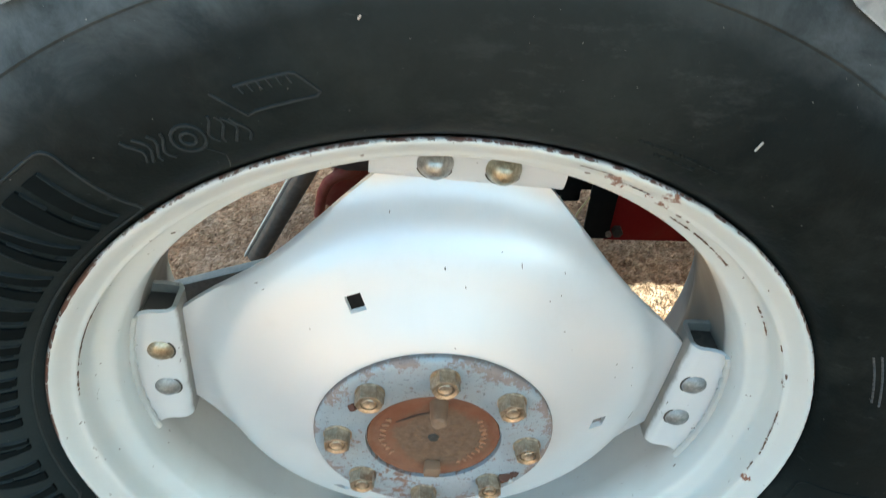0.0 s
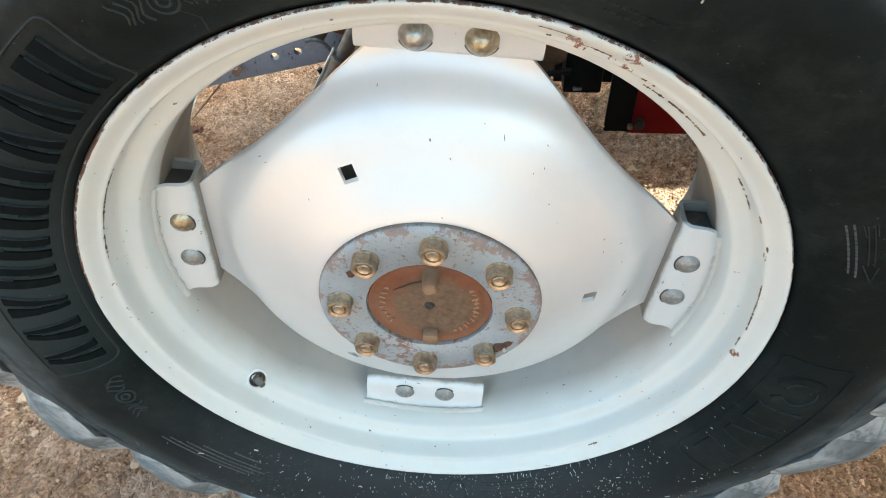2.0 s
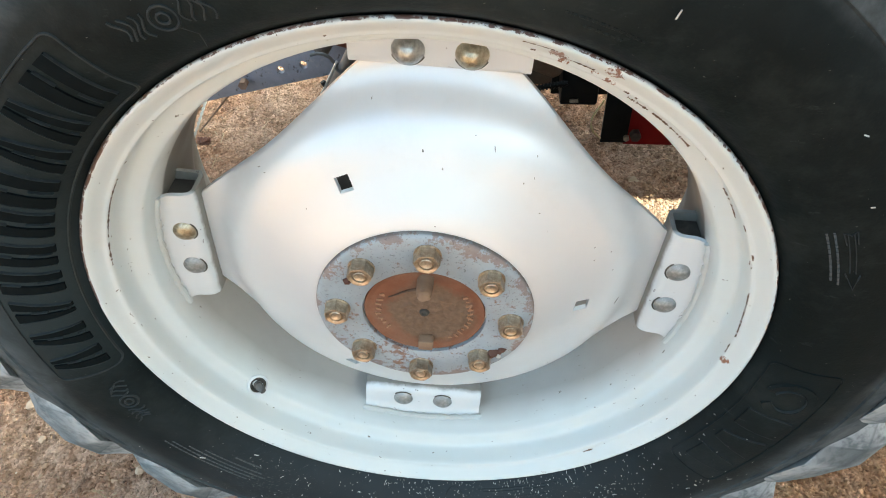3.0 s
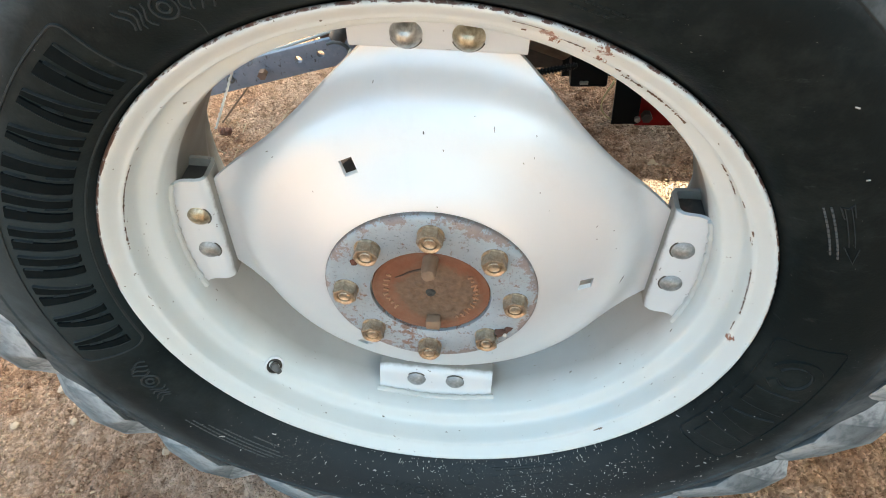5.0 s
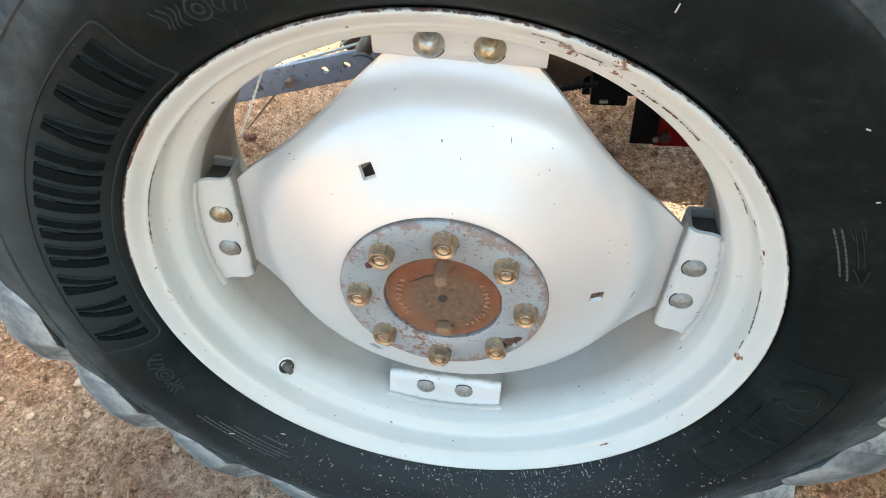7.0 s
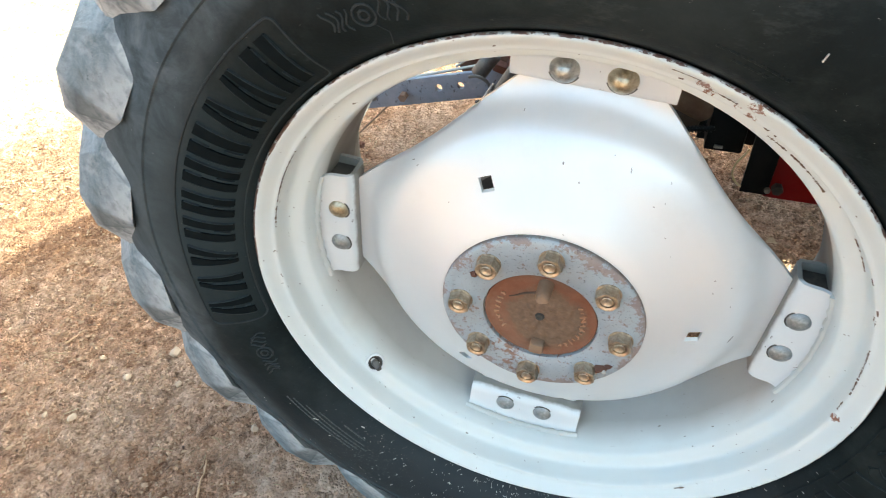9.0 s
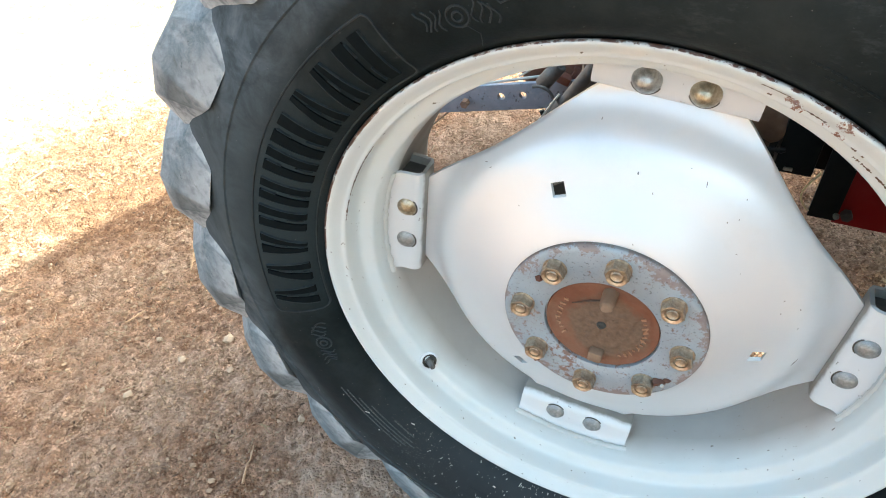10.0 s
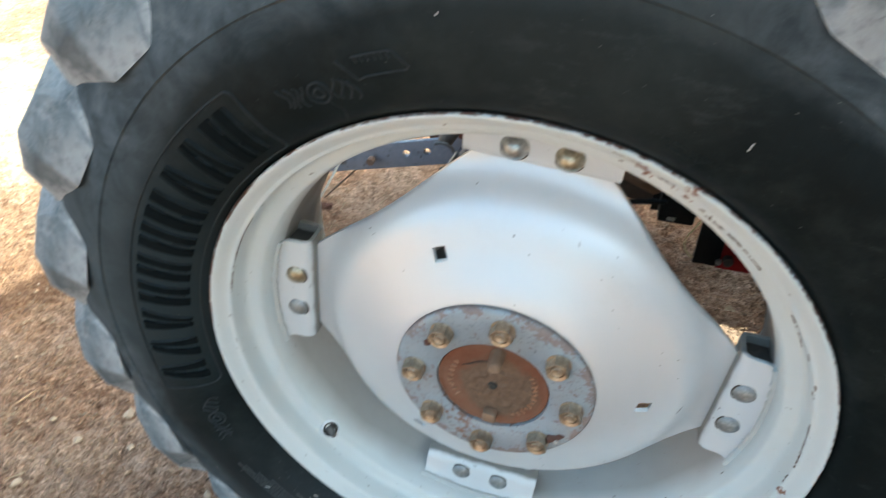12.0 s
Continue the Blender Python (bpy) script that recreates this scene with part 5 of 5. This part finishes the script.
part("inner_rod", rod(bmesh.new(), w * 0.27, w * 0.62, 0.0145, 18), GRIME, lift, "thinner upper rod")
part("collar", rod(bmesh.new(), w * 0.268, w * 0.279, 0.0212, 22), GRIME, lift, "steel end collar")
side = Vector((-0.873, 0, 0.488))
part("side_strip", box(bmesh.new(), (0.004, 0.018, 0.29), w * 0.14 + side * 0.0205, Matrix.Rotation(radians(29.2), 4, "Y"), 0.001), PALEBAR, lift, "pale worn strip along the rod")
part("peg", rod(bmesh.new(), w * 0.226 + side * 0.020, w * 0.232 + side * 0.029, 0.0055, 8), BLACK, lift, "small dark peg")
part("rod_bracket", box(bmesh.new(), (0.16, 0.024, 0.05), Vector((-0.06, 0.70, HUB + 0.072)) - LIFT, None, 0.004), STEEL, lift, "dark bracket on the axle housing")
link = thing("lower_link", (-0.6, 0.5, 0.36), "grey flat lower hitch link", "hitch link")
bm = box(bmesh.new(), (0.62, 0.022, 0.05), (0.27, 0.0, 0.062), Matrix.Rotation(-math.atan2(0.042, 0.123), 4, "Y"), 0.004)
part("link_arm", bm, GRIME, link)

# footplate side: red panel with a black bracket and a bolt
red = thing("red_side_panel", (0.295, 0.5, HUB - 0.112), "red painted steel side panel", "panel")
part("panel", box(bmesh.new(), (0.62, 0.006, 0.30), (0.31, 0, 0.15), None, 0.0015), RED, red)
part("bolt", rod(bmesh.new(), (0.017, -0.004, 0.024), (0.017, -0.016, 0.024), 0.0095, 6), STEEL, red, "dull hexagon bolt", smooth=20)
black = thing("black_bracket", (0.25, 0.488, HUB - 0.10), "black steel hanging bracket beside the red panel", "bracket")
part("plate", box(bmesh.new(), (0.044, 0.006, 0.22), (0.026, 0, 0.11), None, 0.001), BLACK, black)
part("screw", rod(bmesh.new(), (0.046, -0.003, 0.012), (0.046, -0.009, 0.012), 0.005, 10), SILVER, black, "small bright screw")
unit = thing("black_box", (0.192, 0.53, HUB - 0.04), "small black box with a bright clip", "box")
part("case", box(bmesh.new(), (0.062, 0.05, 0.2), (0.02, 0.0, 0.1), None, 0.005), BLACK, unit)
# added to cover the bright gap beside the box
part("backing_plate", box(bmesh.new(), (0.135, 0.006, 0.254), (0.045, 0.03, 0.115), None, 0.001), BLACK, unit, "dark plate added behind the box")
part("clip", box(bmesh.new(), (0.014, 0.004, 0.006), (0.012, -0.0265, 0.010), None, 0.001), SILVER, unit, "small bright clip")

part("dusty_cover", revolve([(0.0001, -0.055), (0.024, -0.055), (0.029, -0.050), (0.030, 0.045), (0.026, 0.05), (0.0001, 0.05)], 28, False), rust_material("dusty_brown_casting", (0.10, 0.058, 0.036), (0.24, 0.155, 0.10), 0.5), axle, "dusty brown round casting behind the rim").matrix_local = Matrix.Translation((0.135, 0.41, 0.046)) @ Vector((0.88, 0.1, -0.40)).to_track_quat("Y", "Z").to_matrix().to_4x4()
bm = rod(bmesh.new(), (0.118, 0.375, -0.006), (0.190, 0.375, 0.009), 0.0042, 10)
for k in range(12):
    rod(bm, (0.122 + 0.0055 * k, 0.375, -0.0052 + 0.00115 * k), (0.1245 + 0.0055 * k, 0.375, -0.0047 + 0.00115 * k), 0.0060, 10)
part("threaded_bar", bm, BLACK, axle, "black threaded adjusting bar", smooth=30)

# thin wire and cords
wire = thing("yellow_wire", (0.240, 0.47, HUB - 0.115), "thin pale yellow hanging wire", "wire")
part("strand", tube([(0.008 - 0.016 * math.sin(math.pi * t ** 1.2) + 0.003 * t ** 6, 0, 0.110 - 0.079 * t + 0.004 * t ** 6) for t in (k / 16 for k in range(17))], 0.0017, 6), plain_paint("pale_wire", (0.62, 0.48, 0.24), (0.74, 0.60, 0.34), 0.5), wire)
cord = thing("white_cord", (-0.738, 1.0, HUB - 0.499), "thin twisted whitish cord hanging at the bar", "cord")
CORD = plain_paint("whitish_cord", (0.55, 0.51, 0.46), (0.72, 0.68, 0.62), 0.9, 0.0, 200)
low, high = Vector((0.0, 0, 0.0)), Vector((0.150, 0, 0.273))
for turn in (0.0, math.pi):
    pts = [low.lerp(high, k / 60) + Vector((0.0022 * math.cos(k * 0.9 + turn), 0.0022 * math.sin(k * 0.9 + turn), 0)) for k in range(61)]
    part("strand", tube(pts, 0.0021, 6), CORD, cord)
knot = []
for k in range(26):
    t = k / 25
    knot.append(Vector((0.008 + 0.034 * t, 0.007 * math.cos(t * 21), -0.009 + 0.007 * math.sin(t * 21))))
part("knot", tube(knot, 0.0048, 6), REDRUST, cord, "brown dirty knot")
cord = thing("brown_cord", (-0.83, 1.22, 0), "thin brown cord hanging from the bar", "cord")
part("strand", tube([Vector((0.205, -0.16, HUB - 0.395)) * t + Vector((0.0, 0, 0.003)) for t in (k / 8 for k in range(9))], 0.0026, 6), plain_paint("brown_cord_fibre", (0.13, 0.08, 0.05), (0.24, 0.16, 0.10), 0.9, 0.0, 150), cord)

leaf = thing("dry_leaf", (0.46, 1.026, 0.004), "small pale dry leaf curled on the earth", "leaf")
bm = bmesh.new()
for side in (-1, 1):
    edge = [bm.verts.new((0.03 * t - 0.015, side * 0.011 * math.sin(math.pi * t) + 0.0008 * side, 0.004 + 0.010 * math.sin(math.pi * t) ** 2)) for t in (k / 8 for k in range(9))]
    rib = [bm.verts.new((0.03 * t - 0.015, 0, 0.003 + 0.004 * t)) for t in (k / 8 for k in range(9))]
    for k in range(8):
        bm.faces.new((edge[k], edge[k + 1], rib[k + 1], rib[k]))
part("blade", bm, rust_material("dry_leaf", (0.42, 0.29, 0.18), (0.62, 0.46, 0.32), 0.2), leaf, smooth=60)

# plain wall added out of view to dim the light from the sun's side
yard = new("sky_block_wall", bpy.data.meshes.new("sky_block_wall"))
bm = box(bmesh.new(), (0.25, 16.0, 2.7), (3.9, 1.0, 1.35), None, 0.01)
bm.to_mesh(yard.data)
bm.free()
yard.data.materials.append(plain_paint("weathered_plaster", (0.26, 0.225, 0.19), (0.38, 0.335, 0.285), 0.9))
tagged(yard, "plain plaster wall added out of view to dim light", "wall", kind="structure")

# unseen upper tractor, above and behind, with a sheet added to shade the wheel
tractor = thing("tractor", (0.4, 1.3, 0.5), "red tractor body with an unseen shade sheet added on posts", "tractor")
# plain block placed for its shadow on the ground behind the wheel
part("chassis", box(bmesh.new(), (3.0, 0.48, 0.5), (0.8, 0.06, 0.25), None, 0.03), STEEL, tractor)


part("gearbox", box(bmesh.new(), (0.92, 0.32, 0.57), (-0.16, -0.36, 0.235), None, 0.05), STEEL, tractor, "dark grimy gearbox casting")


REDOLD = rust_material("old_red_paint", (0.11, 0.012, 0.010), (0.24, 0.035, 0.024), 0.15)
lever = [(-0.236, 0.800, 0.335), (-0.231, 0.800, 0.365), (-0.224, 0.800, 0.398), (-0.210, 0.800, 0.426), (-0.190, 0.802, 0.440), (-0.168, 0.806, 0.446), (-0.146, 0.812, 0.458)]
part("hitch_lever", tube([Vector(p) - Vector((0.4, 1.3, 0.5)) for p in lever], lambda t: 0.011 + 0.003 * t, 10), REDOLD, tractor, "bent lever in old red paint")
part("hitch_plate", box(bmesh.new(), (0.085, 0.012, 0.14), Vector((-0.168, 0.832, 0.400)) - Vector((0.4, 1.3, 0.5)), Matrix.Rotation(radians(18), 4, "Y"), 0.004), REDOLD, tractor, "worn red plate behind the lever")


def shade_sheet_body():
    """Unseen flat roof added to shade the wheel, its rear edge cut at a slant."""
    bm = bmesh.new()
    # notches let the sun patches through to the ground
    out = [(-0.512, -1.10), (0.365, 1.20), (1.04, 1.20), (1.04, 1.92), (1.35, 2.1), (2.4, 2.1), (2.4, 1.62), (1.95, 1.62), (1.95, 1.05), (2.08, 0.97), (2.55, 0.95), (2.55, 1.20), (3.0, 1.20), (3.0, -1.10)]
    low = [bm.verts.new((x, y, 2.2)) for x, y in out]
    top = [bm.verts.new((x, y, 2.215)) for x, y in out]
    bm.faces.new(low[::-1]), bm.faces.new(top)
    n = len(out)
    for k in range(n):
        bm.faces.new((low[k], low[(k + 1) % n], top[(k + 1) % n], top[k]))
    return bm


part("shade_sheet", shade_sheet_body(), plain_paint("galvanised_sheet", (0.36, 0.38, 0.39), (0.48, 0.50, 0.51), 0.5, 0.3), tractor, "unseen galvanised sheet added to shade the wheel", (-0.4, -1.3, -0.5), smooth=0)
for x in (0.6, 2.7):
    part("shade_post", rod(bmesh.new(), (x - 0.4, -0.14, 0.45), (x - 0.4, -0.14, 1.7), 0.02, 10), BLACK, tractor, "unseen black tube post added under the shade sheet")
